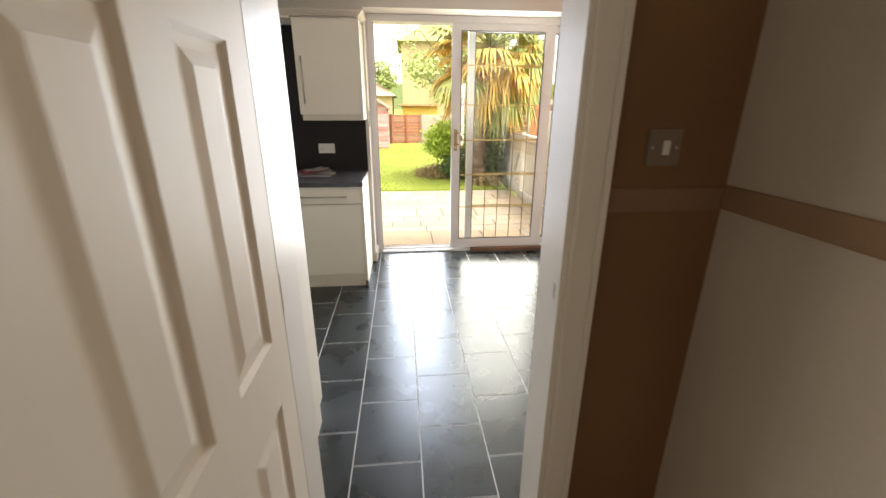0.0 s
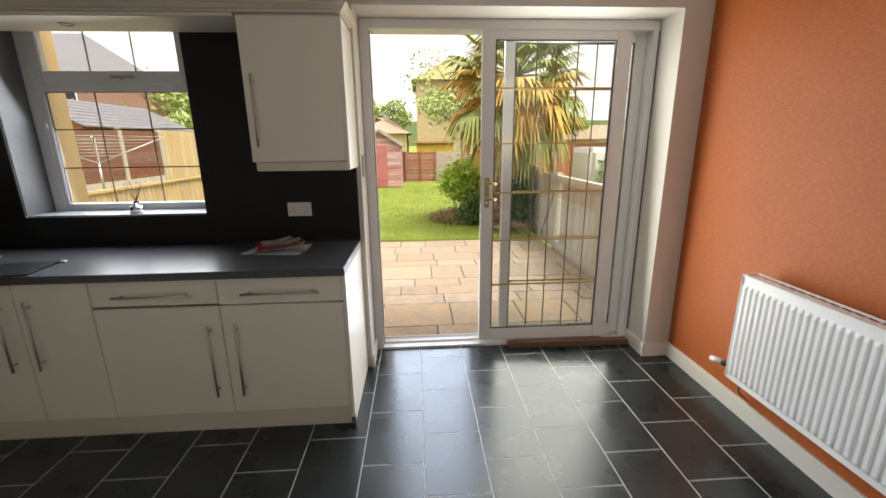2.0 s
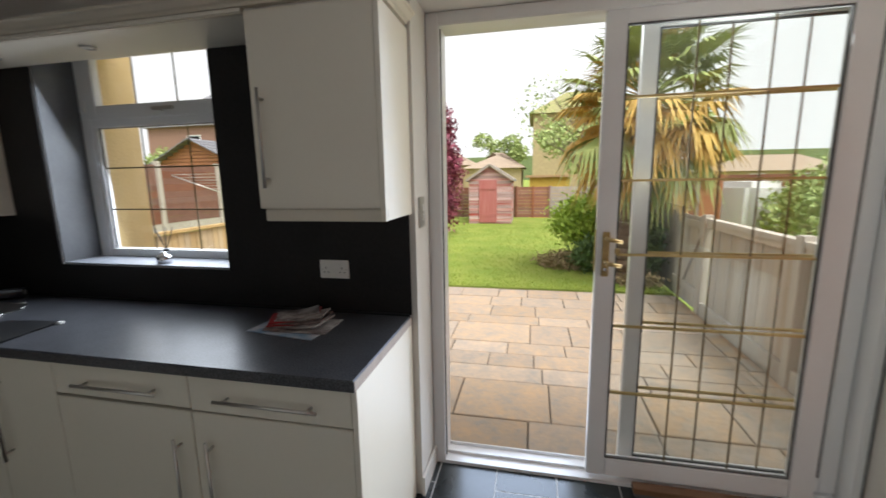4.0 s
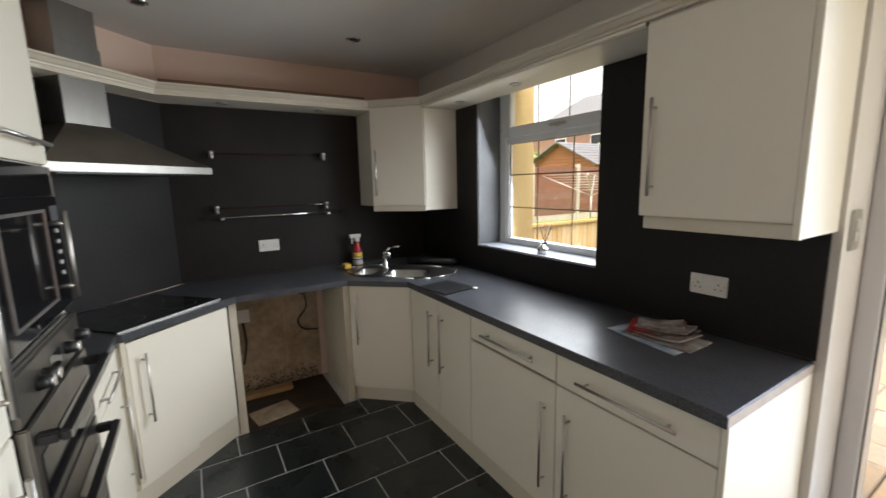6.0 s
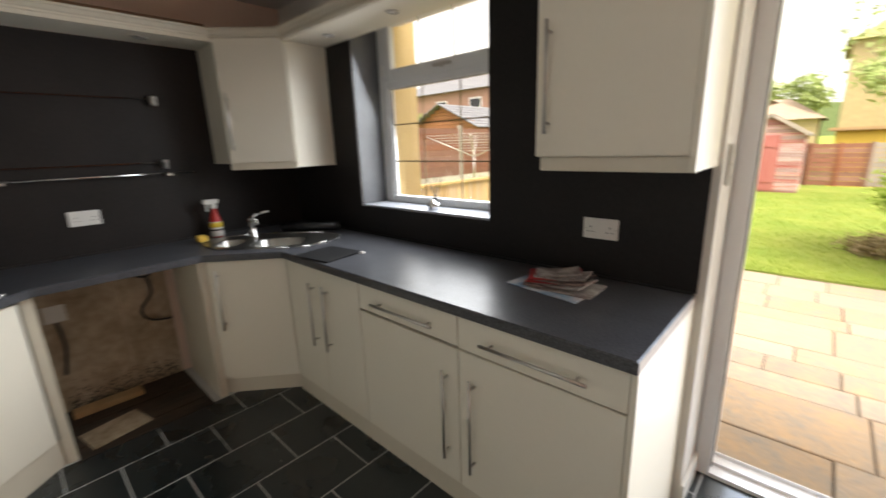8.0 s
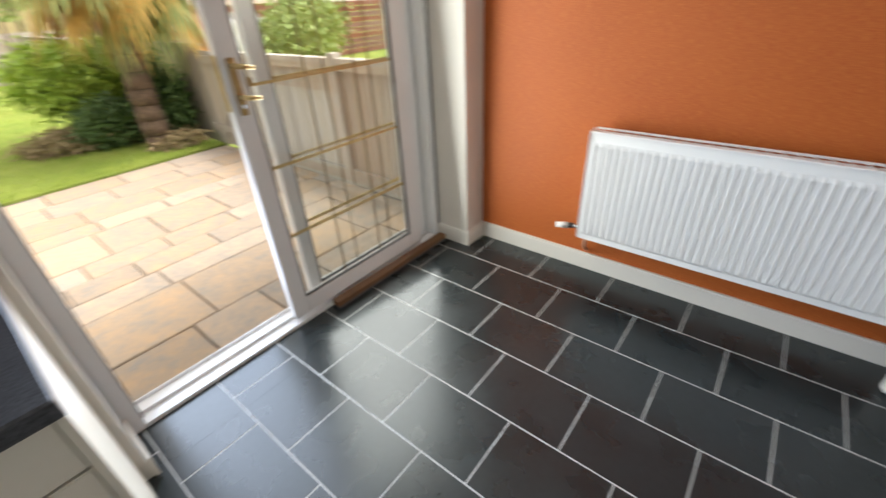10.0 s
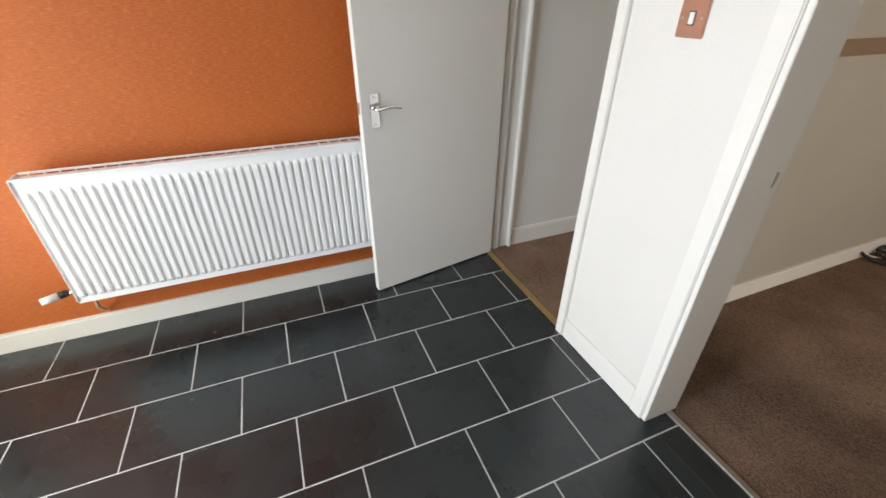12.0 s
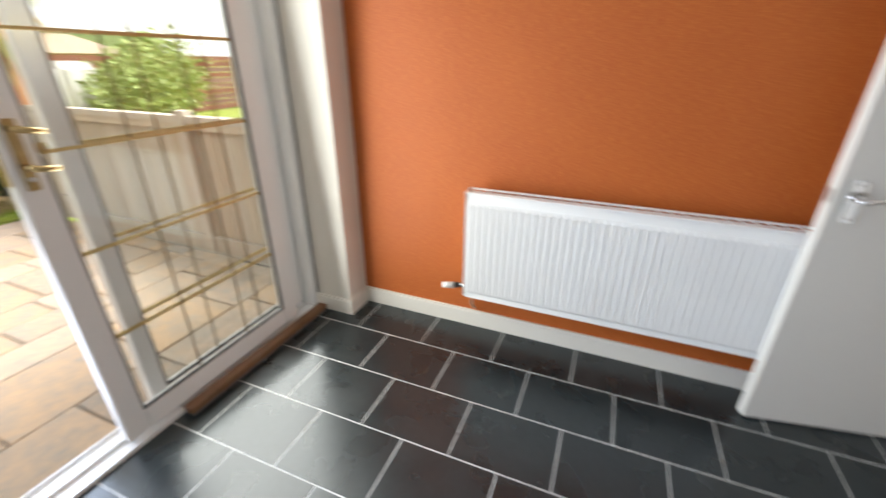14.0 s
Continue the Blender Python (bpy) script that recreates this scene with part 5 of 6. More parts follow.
# shelf rails on the west splashback
for z, bar in ((1.822, False), (1.440, True)):
    sr = thing("shelf_rail", (XL, 5.4, z), "chrome shelf brackets with a rail" if bar else "pair of chrome shelf brackets with a dark painted shadow line", "shelf rail", "shelf rails")
    for y in (5.006, 5.784):
        part("bracket", tube(bmesh.new(), (XL + 0.008, y, z), (XL + 0.036, y, z), 0.012, seg=16), "steel", sr)
        part("bracket_cap", lathe(bmesh.new(), (XL + 0.052, y, z), [(0.013, -0.034), (0.017, -0.020), (0.017, 0.002), (0.020, 0.004), (0.020, 0.020), (0.015, 0.024)]), "steel", sr)
    # black strip between the brackets imitates a shadow line; there is no glass
    part("shelf_lip", B((XL + 0.009, 5.03, z + 0.003), (XL + 0.040, 5.76, z + 0.008)), "black_glass", sr)
    if bar:
        part("rail", tube(bmesh.new(), (XL + 0.055, 4.885, z - 0.062), (XL + 0.055, 5.940, z - 0.062), 0.0065), "chrome", sr)
        for y in (5.04, 5.80):
            part("rail_clip", B((XL + 0.008, y - 0.012, z - 0.078), (XL + 0.062, y + 0.012, z - 0.060), bev=0.003), "steel", sr)

# ---- appliance gap ----
structure("wall_gap_plaster", boxes(((XL + 0.0006, 5.031, 0.0), (XL + 0.006, 5.40, ZU - 0.002)), ((XL + 0.0006, 5.403, 0.0), (XL + 0.005, 5.667, ZU - 0.002))), "plaster", "bare stained plaster behind the missing appliance", "wall")
gf = thing("gap_floorboards", (-2.75, 5.35, 0), "damp dirty floorboards in the appliance gap", "floorboards")
gf["kind"] = "structure"
for k in range(5):
    x0 = -3.05 + 0.12 * k
    part("board", B((x0, 5.032, -0.003), (x0 + 0.116, 5.666, 0.004 + 0.003 * (k % 2)), bev=0.001), "dirty_board", gf)
tagged(part("wood_offcut", B((-2.98, 5.06, 0.009), (-2.90, 5.40, 0.045), m=I4, bev=0.003), "raw_wood"), "pale timber offcut lying in the appliance gap", "timber")
tagged(part("cardboard_sheet", B((-0.11, -0.15, 0.009), (0.10, 0.13, 0.012), m=pose(-2.62, 5.22, 0, 0, 0, 12)), "plaster"), "dusty sheet of board lying in the appliance gap", "board")
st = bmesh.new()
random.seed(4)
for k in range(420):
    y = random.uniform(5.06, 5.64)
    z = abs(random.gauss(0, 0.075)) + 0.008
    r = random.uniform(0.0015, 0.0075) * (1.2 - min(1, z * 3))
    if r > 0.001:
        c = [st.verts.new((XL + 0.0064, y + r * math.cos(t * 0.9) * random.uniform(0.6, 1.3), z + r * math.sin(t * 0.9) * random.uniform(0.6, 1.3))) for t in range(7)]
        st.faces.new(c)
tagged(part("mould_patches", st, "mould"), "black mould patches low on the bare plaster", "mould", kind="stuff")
plate("fused_spur", pose(XL + 0.006, 5.10, 0.62, 0, 0, 90), 0.10, 0.10, "socket", "white cable outlet plate in the appliance gap", "outlet", [])


def cable(name, pts, r, mat, label, cat):
    bm = bmesh.new()
    pts = [Vector(p) for p in pts]
    P = [pts[0]] + pts + [pts[-1]]
    curve = []
    for i in range(1, len(P) - 2):
        for s in range(6):
            t = s / 6
            a, b, c, d_ = P[i - 1], P[i], P[i + 1], P[i + 2]
            curve.append(0.5 * ((2 * b) + (c - a) * t + (2 * a - 5 * b + 4 * c - d_) * t * t + (3 * b - a - 3 * c + d_) * t ** 3))
    curve.append(pts[-1])
    curve = [c for i, c in enumerate(curve) if not i or (c - curve[i - 1]).length > 1e-5]
    rings, side = [], None
    for i, c in enumerate(curve):
        way = (curve[min(i + 1, len(curve) - 1)] - curve[max(i - 1, 0)]).normalized()
        side = way.orthogonal() if side is None else side - way * side.dot(way)
        side.normalize()
        up = way.cross(side)
        rings.append([bm.verts.new(c + r * (side * math.cos(math.pi * k / 4) + up * math.sin(math.pi * k / 4))) for k in range(8)])
    for a, b in zip(rings, rings[1:]):
        for k in range(8):
            bm.faces.new((a[k], a[(k + 1) % 8], b[(k + 1) % 8], b[k])).smooth = True
    bm.faces.new(rings[0][::-1])
    bm.faces.new(rings[-1])
    return tagged(part(name, bm, mat), label, cat)


cable("loose_cable", [(XL + 0.02, 5.44, 0.86), (XL + 0.03, 5.50, 0.76), (XL + 0.05, 5.56, 0.74), (XL + 0.03, 5.64, 0.79)], 0.0065, "black", "black cable hanging in the appliance gap", "cable")
cable("loose_cable", [(XL + 0.02, 5.56, 0.74), (XL + 0.03, 5.57, 0.62), (XL + 0.03, 5.50, 0.52), (XL + 0.03, 5.54, 0.44), (XL + 0.04, 5.65, 0.42)], 0.0065, "black", "black cable looping down in the appliance gap", "cable")
cable("loose_cable", [(XL + 0.02, 5.10, 0.57), (XL + 0.03, 5.11, 0.42), (XL + 0.04, 5.08, 0.25)], 0.008, "black", "thick cable below the outlet plate", "cable")
cable("floor_cable", [(0.975, 1.62, 0.06), (0.93, 1.56, 0.015), (0.84, 1.34, 0.012), (0.90, 1.22, 0.014), (0.96, 1.36, 0.014), (0.88, 1.52, 0.012), (0.80, 1.44, 0.012)], 0.0042, "socket", "white cable coiled on the brown carpet", "cable")
cable("floor_cable", [(0.975, 1.65, 0.05), (0.90, 1.62, 0.014)] + [(0.85 + 0.115 * math.cos(a * 0.7), 1.42 + (0.17 - 0.004 * a) * math.sin(a * 0.7), 0.012 + 0.0016 * a) for a in range(3, 26)], 0.010, "black", "black cable coiled on the brown carpet", "cable")

# ---- radiator ----
ra = thing("radiator", (1.925, 5.27, 0.27), "white double panel radiator on the orange wall", "radiator")
RY0, RY1, RZ0, RZ1 = 4.57, 5.982, 0.268, 0.862


def fluted(x, out, name):
    """A pressed panel with upright channels, standing proud by out."""
    bm = bmesh.new()
    pts = [(RY0, 0.0)]
    n = 40
    pitch = (RY1 - RY0 - 0.03) / n
    y = RY0 + 0.015
    for k in range(n):
        for f, o in ((0.0, 0.0), (0.30, 0.0), (0.42, 1.0), (0.88, 1.0)):
            pts.append((y + f * pitch, o))
        y += pitch
    pts += [(y, 0.0), (RY1, 0.0)]
    levels = ((RZ0, 0), (RZ0 + 0.028, 0), (RZ0 + 0.045, 1), (RZ1 - 0.070, 1), (RZ1 - 0.052, 0), (RZ1 - 0.005, 0))
    rows = [[bm.verts.new((x + out * (1 - o * on) * 1.0, yy, z)) for yy, o in pts] for z, on in levels]
    for a, b in zip(rows, rows[1:]):
        for i in range(len(pts) - 1):
            bm.faces.new((a[i], a[i + 1], b[i + 1], b[i]))
    return part(name, bm, "radiator", ra)


fluted(1.86, 0.0125, "front_panel")
part("back_panel", B((1.943, RY0 + 0.01, RZ0 + 0.01), (1.957, RY1 - 0.01, RZ1 - 0.03)), "radiator", ra)
part("front_plate", B((1.874, RY0 + 0.002, RZ0 + 0.002), (1.879, RY1 - 0.002, RZ1 - 0.008)), "radiator", ra)
for y in (RY0 - 0.001, RY1 - 0.001):
    part("side_panel", B((1.864, y, RZ0 + 0.01), (1.957, y + 0.003, RZ1 - 0.002), bev=0.001), "radiator", ra)
part("top_rail", boxes(((1.859, RY0, RZ1 - 0.008), (1.875, RY1, RZ1)), ((1.943, RY0, RZ1 - 0.008), (1.959, RY1, RZ1)), bev=0.003), "radiator", ra)
for k in range(29):
    y = RY0 + 0.004 + (RY1 - RY0 - 0.012) * k / 28
    bm = bmesh.new()
    box(bm, (0, -0.002, -0.004), (0.069, 0.002, 0.0), m=pose(1.875, y, RZ1 - 0.001, 0, 0, 12))
    part("grille_slat", bm, "radiator", ra)
part("grille", B((1.876, RY0 + 0.004, RZ1 - 0.020), (1.942, RY1 - 0.004, RZ1 - 0.0125)), "radiator", ra, "white slotted top grille")
part("valve", tube(bmesh.new(), (1.91, RY1 + 0.003, RZ0 + 0.045), (1.91, RY1 + 0.040, RZ0 + 0.045), 0.011), "chrome", ra)
part("valve_body", tube(bmesh.new(), (1.91, RY1 + 0.038, RZ0 + 0.045), (1.895, RY1 + 0.068, RZ0 + 0.045), 0.016), "black", ra)
part("valve_head", tube(bmesh.new(), (1.895, RY1 + 0.068, RZ0 + 0.045), (1.87, RY1 + 0.125, RZ0 + 0.045), 0.019, 0.015, 16), "socket", ra, "white thermostatic valve head")
bm = tube(bmesh.new(), (1.93, RY1 - 0.03, RZ0 + 0.002), (1.93, RY1 - 0.03, 0.19), 0.0075)
tube(bm, (1.93, RY1 - 0.03, 0.19), (2, RY1 - 0.025, 0.125), 0.0075)
part("pipe", bm, "pipe", ra)
for y in (RY0 + 0.25, RY1 - 0.25):
    part("wall_bracket", B((1.957, y - 0.02, RZ0 + 0.06), (2.009, y + 0.02, RZ1 - 0.08)), "radiator", ra)

# ---- the garden ----


def leaf_mesh(name, spots, size, material, parent, label="", seed=1, flat=0.0):
    """Small pointed leaves scattered through balls: spots holds (centre, radii, count)."""
    rng = np.random.default_rng(seed)
    V, Fc = [], []
    off = np.array(root_of(parent).location) if parent is not None else np.zeros(3)
    for c, r, n in spots:
        d = rng.normal(size=(n, 3))
        d /= np.linalg.norm(d, axis=1, keepdims=True)
        rad = rng.uniform(0.35, 1.0, size=(n, 1)) ** 0.5 * (1 + 0.18 * rng.normal(size=(n, 1)))
        p = np.array(c) + d * rad * np.array(r)
        a = rng.normal(size=(n, 3))
        a[:, 2] *= 1 - flat
        a /= np.linalg.norm(a, axis=1, keepdims=True)
        b = np.cross(a, rng.normal(size=(n, 3)))
        b /= np.linalg.norm(b, axis=1, keepdims=True)
        s = size * rng.uniform(0.6, 1.4, size=(n, 1))
        for q in (p - a * s, p + b * s * 0.45, p + a * s, p - b * s * 0.45):
            V.append(q)
    base, verts = 0, []
    i = 0
    for c, r, n in spots:
        block = np.stack(V[i:i + 4], axis=1).reshape(-1, 3) - off
        verts.append(block)
        Fc += [(base + 4 * k, base + 4 * k + 1, base + 4 * k + 2, base + 4 * k + 3) for k in range(n)]
        base += 4 * n
        i += 4
    me = bpy.data.meshes.new(name)
    me.from_pydata(np.concatenate(verts).tolist(), [], Fc)
    me.materials.append(M[material])
    ob = new(name, me)
    if parent is not None:
        ob.parent = parent
    if label:
        ob["label"] = label
    return ob


GZ = -0.15
structure("ground", B((-400, YO, -1.2), (400, 900, -0.30)), "lawn", "rough green ground reaching to the horizon", "ground")
structure("ground_street_side", B((-400, -400, -1.2), (400, YO - 0.001, -0.30)), "soil", "plain ground round the house", "ground")
structure("lawn", B((-4.5, 11.25, -0.299), (2.38, 22.9, GZ + 0.01)), "lawn", "mown green lawn beyond the patio", "lawn")
structure("patio_bed", B((-4.55, YO, -0.299), (2.38, 11.24, GZ - 0.016)), "flag_joint", "sandy bed between the patio flags", "patio")
structure("step_front", B((-0.146, YO - 0.11, -0.2), (1.824, YO - 0.001, -0.0045)), "concrete", "concrete door step under the patio door", "step")
structure("wall_projection", B((-3.9, YO + 0.001, -0.29), (-2.345, YO + 0.30, 3.2)), "render_yellow", "cream rendered wall beside the kitchen window", "wall")
structure("wall_outside", boxes(((-2.345, YO, ZC), (8, YO + 0.05, ZC + 0.3)), ), "render_yellow", "cream rendered wall over the patio door", "wall")
rng = random.Random(11)
gl = []
for k in range(26000):
    y = 11.26 + 9.5 * rng.random() ** 1.6
    gl.append((rng.uniform(-4.3, 2.3), y))
bv, bf = [], []
for x, y in gl:
    h = rng.uniform(0.02, 0.05)
    a = rng.uniform(0, 6.28)
    dx, dy = 0.006 * math.cos(a), 0.006 * math.sin(a)
    lx, ly = rng.uniform(-0.02, 0.02), rng.uniform(-0.02, 0.02)
    n = len(bv)
    bv += [(x - dx, y - dy, GZ + 0.008), (x + dx, y + dy, GZ + 0.008), (x + lx, y + ly, GZ + 0.008 + h)]
    bf.append((n, n + 1, n + 2))
me = bpy.data.meshes.new("grass")
me.from_pydata(bv, [], bf)
me.materials.append(M["grass"])
tagged(new("grass", me), "short green grass blades on the lawn", "grass", kind="stuff")


def vboards(parent, axis, fixed, a0, a1, z0, z1, w, mat, thick=0.016, gap=0.004, slope=0.0):
    """Upright fence boards along x or y, each its own part."""
    n = int((a1 - a0) / w)
    r = random.Random(int(a0 * 10) + 3)
    me_cache = {}
    off = root_of(parent).location
    for k in range(n):
        s = a0 + k * w
        key = k % 3
        if key not in me_cache:
            bm = bmesh.new()
            if axis == "y":
                box(bm, (-thick, 0, 0), (0, w - gap, z1 - z0), bev=0.0)
            else:
                box(bm, (0, -thick, 0), (w - gap, 0, z1 - z0), bev=0.0)
            bmesh.ops.recalc_face_normals(bm, faces=bm.faces)
            m2 = bpy.data.meshes.new("board")
            bm.to_mesh(m2)
            bm.free()
            m2.materials.append(M[mat])
            me_cache[key] = m2
        ob = new("board", me_cache[key])
        ob.parent = parent
        p = Vector((fixed + 0.002 * key, s, z0)) if axis == "y" else Vector((s, fixed + 0.002 * key, z0))
        ob.location = p - off + Vector((0, 0, slope * k * w + r.uniform(-0.004, 0.004)))


# weathered fence beside the patio
fe = thing("garden_fence", (2.43, 9, GZ), "weathered grey-brown timber fence beside the patio", "fence")
vboards(fe, "y", 2.43, 7.12, 10.33, GZ + 0.06, 0.985, 0.098, "fence_grey", gap=0.008)
part("gravel_board", B((2.368, 7.11, GZ - 0.14), (2.41, 10.33, GZ + 0.155), bev=0.004), "concrete", fe, "concrete gravel board at the foot")
part("top_rail", B((2.36, 7.08, 0.985), (2.46, 10.33, 1.035), bev=0.004), "fence_grey", fe)
part("rail", B((2.37, 7.08, 0.93), (2.413, 10.33, 0.984)), "fence_grey", fe)
for y in (8.55, 10.36):
    part("post", B((2.345, y - 0.05, GZ - 0.1), (2.445, y + 0.05, 1.075), bev=0.006), "fence_grey", fe)
ga = thing("garden_gate", (2.43, 10.95, GZ), "weathered timber gate with a diagonal brace", "gate")
vboards(ga, "y", 2.45, 10.44, 11.50, GZ - 0.02, 1.02, 0.098, "fence_grey", gap=0.006)
part("brace", B((0, -0.035, 0), (0.03, 0.035, 1.20), m=Matrix.Translation((2.40, 10.52, 0.90)) @ pose(0, 0, 0, -143, 0, 0), bev=0.003), "fence_grey", ga)
for z in (0.02, 0.88):
    part("rail", B((2.405, 10.45, z), (2.433, 11.48, z + 0.09), bev=0.003), "fence_grey", ga)
ff = thing("garden_fence", (2.6, 16, GZ), "weathered timber boundary fence running down the lawn", "fence")
vboards(ff, "y", 2.56, 11.52, 22.8, GZ - 0.12, 1.05, 0.12, "fence_grey")
part("top_rail", B((2.52, 11.52, 1.05), (2.60, 22.8, 1.09)), "fence_grey", ff)

# low new fence seen through the kitchen window
tf = thing("low_fence", (-4.6, 11, GZ), "new pale timber fence with a capping rail", "fence")
vboards(tf, "y", -4.6, 7.4, 20.0, GZ - 0.1, 0.84, 0.11, "fence_tan", gap=0.012)
part("capping", B((-4.66, 7.4, 0.85), (-4.55, 20.0, 0.895), bev=0.006), "fence_tan", tf)
structure("ground_neighbour", B((-40, 7.2, -0.299), (-4.72, 60, 0.33)), "lawn", "neighbouring lawn seen over the low fence", "ground")
bf_ = thing("panel_fence", (-9, 17, 0.33), "brown stained panel fence between pale concrete posts", "fence")
for k in range(5):
    y = 9.70 + 2.03 * k
    part("post", B((-9.07, y - 0.06, 0.30), (-8.93, y + 0.06, 2.12), bev=0.01), "concrete", bf_)
    for q in range(9):
        z = 0.52 + 0.168 * q
        part("slat", B((-9.02 + 0.006 * (q % 2), y + 0.06, z), (-8.995 + 0.006 * (q % 2), y + 1.97, z + 0.164)), "fence_brown", bf_)
    part("gravel_board", B((-9.03, y + 0.06, 0.30), (-8.99, y + 1.97, 0.515)), "concrete", bf_)
part("post", B((-9.07, 19.79, 0.30), (-8.93, 19.91, 2.12), bev=0.01), "concrete", bf_)
bd = thing("board_fence", (-9, 23, 0.33), "pale tan upright board fence beyond the brown panels", "fence")
vboards(bd, "y", -9.0, 19.92, 28.0, 0.34, 2.10, 0.125, "fence_tan", gap=0.022)
for z in (0.6, 1.75):
    part("rail", B((-9.06, 19.92, z), (-9.0165, 27.96, z + 0.09)), "fence_tan", bd)

ra_ = thing("rotary_airer", (-7.0, 14.0, 0.33), "grey rotary clothes airer standing open on the lawn", "clothes airer")
part("pole", tube(bmesh.new(), (-7, 14, 0.32), (-7, 14, 1.30), 0.025), "steel", ra_)
tips = []
for k in range(4):
    a = math.radians(35 + 90 * k)
    tip = Vector((-7 + 1.3 * math.cos(a), 14 + 1.3 * math.sin(a), 1.74))
    tips.append(tip)
    part("arm", tube(bmesh.new(), (-7, 14, 1.18), tip, 0.014), "steel", ra_)
for q in range(2, 9):
    s = q / 8
    for k in range(4):
        a, b = (Vector((-7, 14, 1.18)).lerp(t, s) + Vector((0, 0, 0.02)) for t in (tips[k], tips[(k + 1) % 4]))
        part("line", tube(bmesh.new(), a, b, 0.004, seg=4), "steel", ra_)

# log cabin
lc = thing("log_cabin", (-14.5, 24.5, 0.33), "orange log cabin with a grey tiled roof", "cabin")
for q in range(14):
    z = 0.33 + 0.155 * q
    part("log", boxes(((-16.6, 21.0, z), (-12.4, 21.12, z + 0.145)), ((-12.5, 21.12, z), (-12.4, 28.0, z + 0.145)), bev=0.02), "log", lc)
for q in range(6):
    z = 2.50 + 0.155 * q
    w = 2.1 * (1 - (q + 0.6) / 6.4)
    part("log", B((-14.5 - w, 21.0, z), (-14.5 + w, 21.12, z + 0.145), bev=0.02), "log", lc)
for s in (-1, 1):
    n = 8
    for q in range(n):
        f0, f1 = q / n, (q + 1) / n
        x0, z0 = -14.5 + s * 2.5 * (1 - f0), 2.28 + 1.22 * f0
        x1, z1 = -14.5 + s * 2.5 * (1 - f1), 2.28 + 1.22 * f1
        bm = bmesh.new()
        v = [bm.verts.new(p) for p in ((x0, 20.6, z0 + 0.05), (x0, 28.4, z0 + 0.05), (x1, 28.4, z1 + 0.02), (x1, 20.6, z1 + 0.02), (x0, 20.6, z0), (x0, 28.4, z0), (x1, 28.4, z1 - 0.03), (x1, 20.6, z1 - 0.03))]
        for f in ((0, 1, 2, 3), (7, 6, 5, 4), (0, 4, 5, 1), (0, 3, 7, 4), (1, 5, 6, 2), (3, 2, 6, 7)):
            bm.faces.new([v[i] for i in f])
        part("roof_course", bm, "slate_roof", lc)

# shed at the end of the lawn
sh = thing("garden_shed", (-1.2, 21.2, GZ), "faded red timber shed with a felt roof", "shed")
SX0, SX1, SY = -2.00, -0.42, 20.4
for q in range(17):
    z = GZ + 0.1 * q
    part("board", B((SX0, SY, z), (SX1, SY + 0.02 + 0.004 * (q % 2), z + 0.093)), "shed_red", sh)
for q in range(17):
    z = GZ + 0.1 * q
    part("board", B((SX1 - 0.02, SY + 0.024, z), (SX1, SY + 2.0, z + 0.093)), "shed_red", sh)
for q in range(5):
    z = 1.55 + 0.1 * q
    w = 0.79 * (1 - (q + 0.4) / 5.2)
    part("board", B((-1.21 - w, SY, z), (-1.21 + w, SY + 0.024, z + 0.093)), "shed_red", sh)
dr = part("door", B((-1.62, SY - 0.03, GZ + 0.06), (-0.95, SY - 0.002, 1.48), bev=0.004), "shed_door", sh)
for z in (0.15, 1.15):
    part("ledge", B((-1.60, SY - 0.05, z), (-0.97, SY - 0.031, z + 0.09)), "shed_door", dr)
for s in (-1, 1):
    bm = bmesh.new()
    x0, x1 = -1.21 + s * 0.90, -1.21
    v = [bm.verts.new(p) for p in ((x0, SY - 0.10, 1.49), (x0, SY + 2.1, 1.49), (x1, SY + 2.1, 2.07), (x1, SY - 0.10, 2.07), (x0, SY - 0.10, 1.43), (x0, SY + 2.1, 1.43), (x1, SY + 2.1, 2.01), (x1, SY - 0.10, 2.01))]
    for f in ((0, 1, 2, 3), (7, 6, 5, 4), (0, 4, 5, 1), (0, 3, 7, 4), (1, 5, 6, 2)):
        bm.faces.new([v[i] for i in f])
    part("roof_slope", bm, "felt", sh)
    part("barge_board", B((0, -0.015, -0.05), (1.05, 0.010, 0.04), m=Matrix.Translation((-1.21, SY - 0.10, 2.05)) @ pose(0, 0, 0, 0, 33 if s > 0 else 147, 0)), "fence_old", sh)

# back fence: a red panel and an older grey one
for nm, x0, x1, mt, lb in (("panel_fence", -0.30, 1.05, "fence_red", "red-brown slatted panel fence behind the lawn"), ("panel_fence", 1.10, 4.2, "fence_old", "old grey slatted panel fence behind the lawn"),
                           ("panel_fence", -5.0, -0.35, "fence_brown", "dark brown panel fence behind the shed")):
    t = thing(nm, ((x0 + x1) / 2, 23, GZ), lb, "fence")
    for q in range(9):
        z = GZ + 0.02 + 0.145 * q
        part("slat", B((x0, 23.0 - 0.012 * (q % 2), z), (x1, 23.03 - 0.012 * (q % 2), z + 0.135), bev=0.004), mt, t)
    for x in (x0, x0 + (x1 - x0) * 0.5, x1):
        part("post", B((x - 0.035, 22.93, GZ), (x + 0.035, 22.985, 1.20)), mt, t)

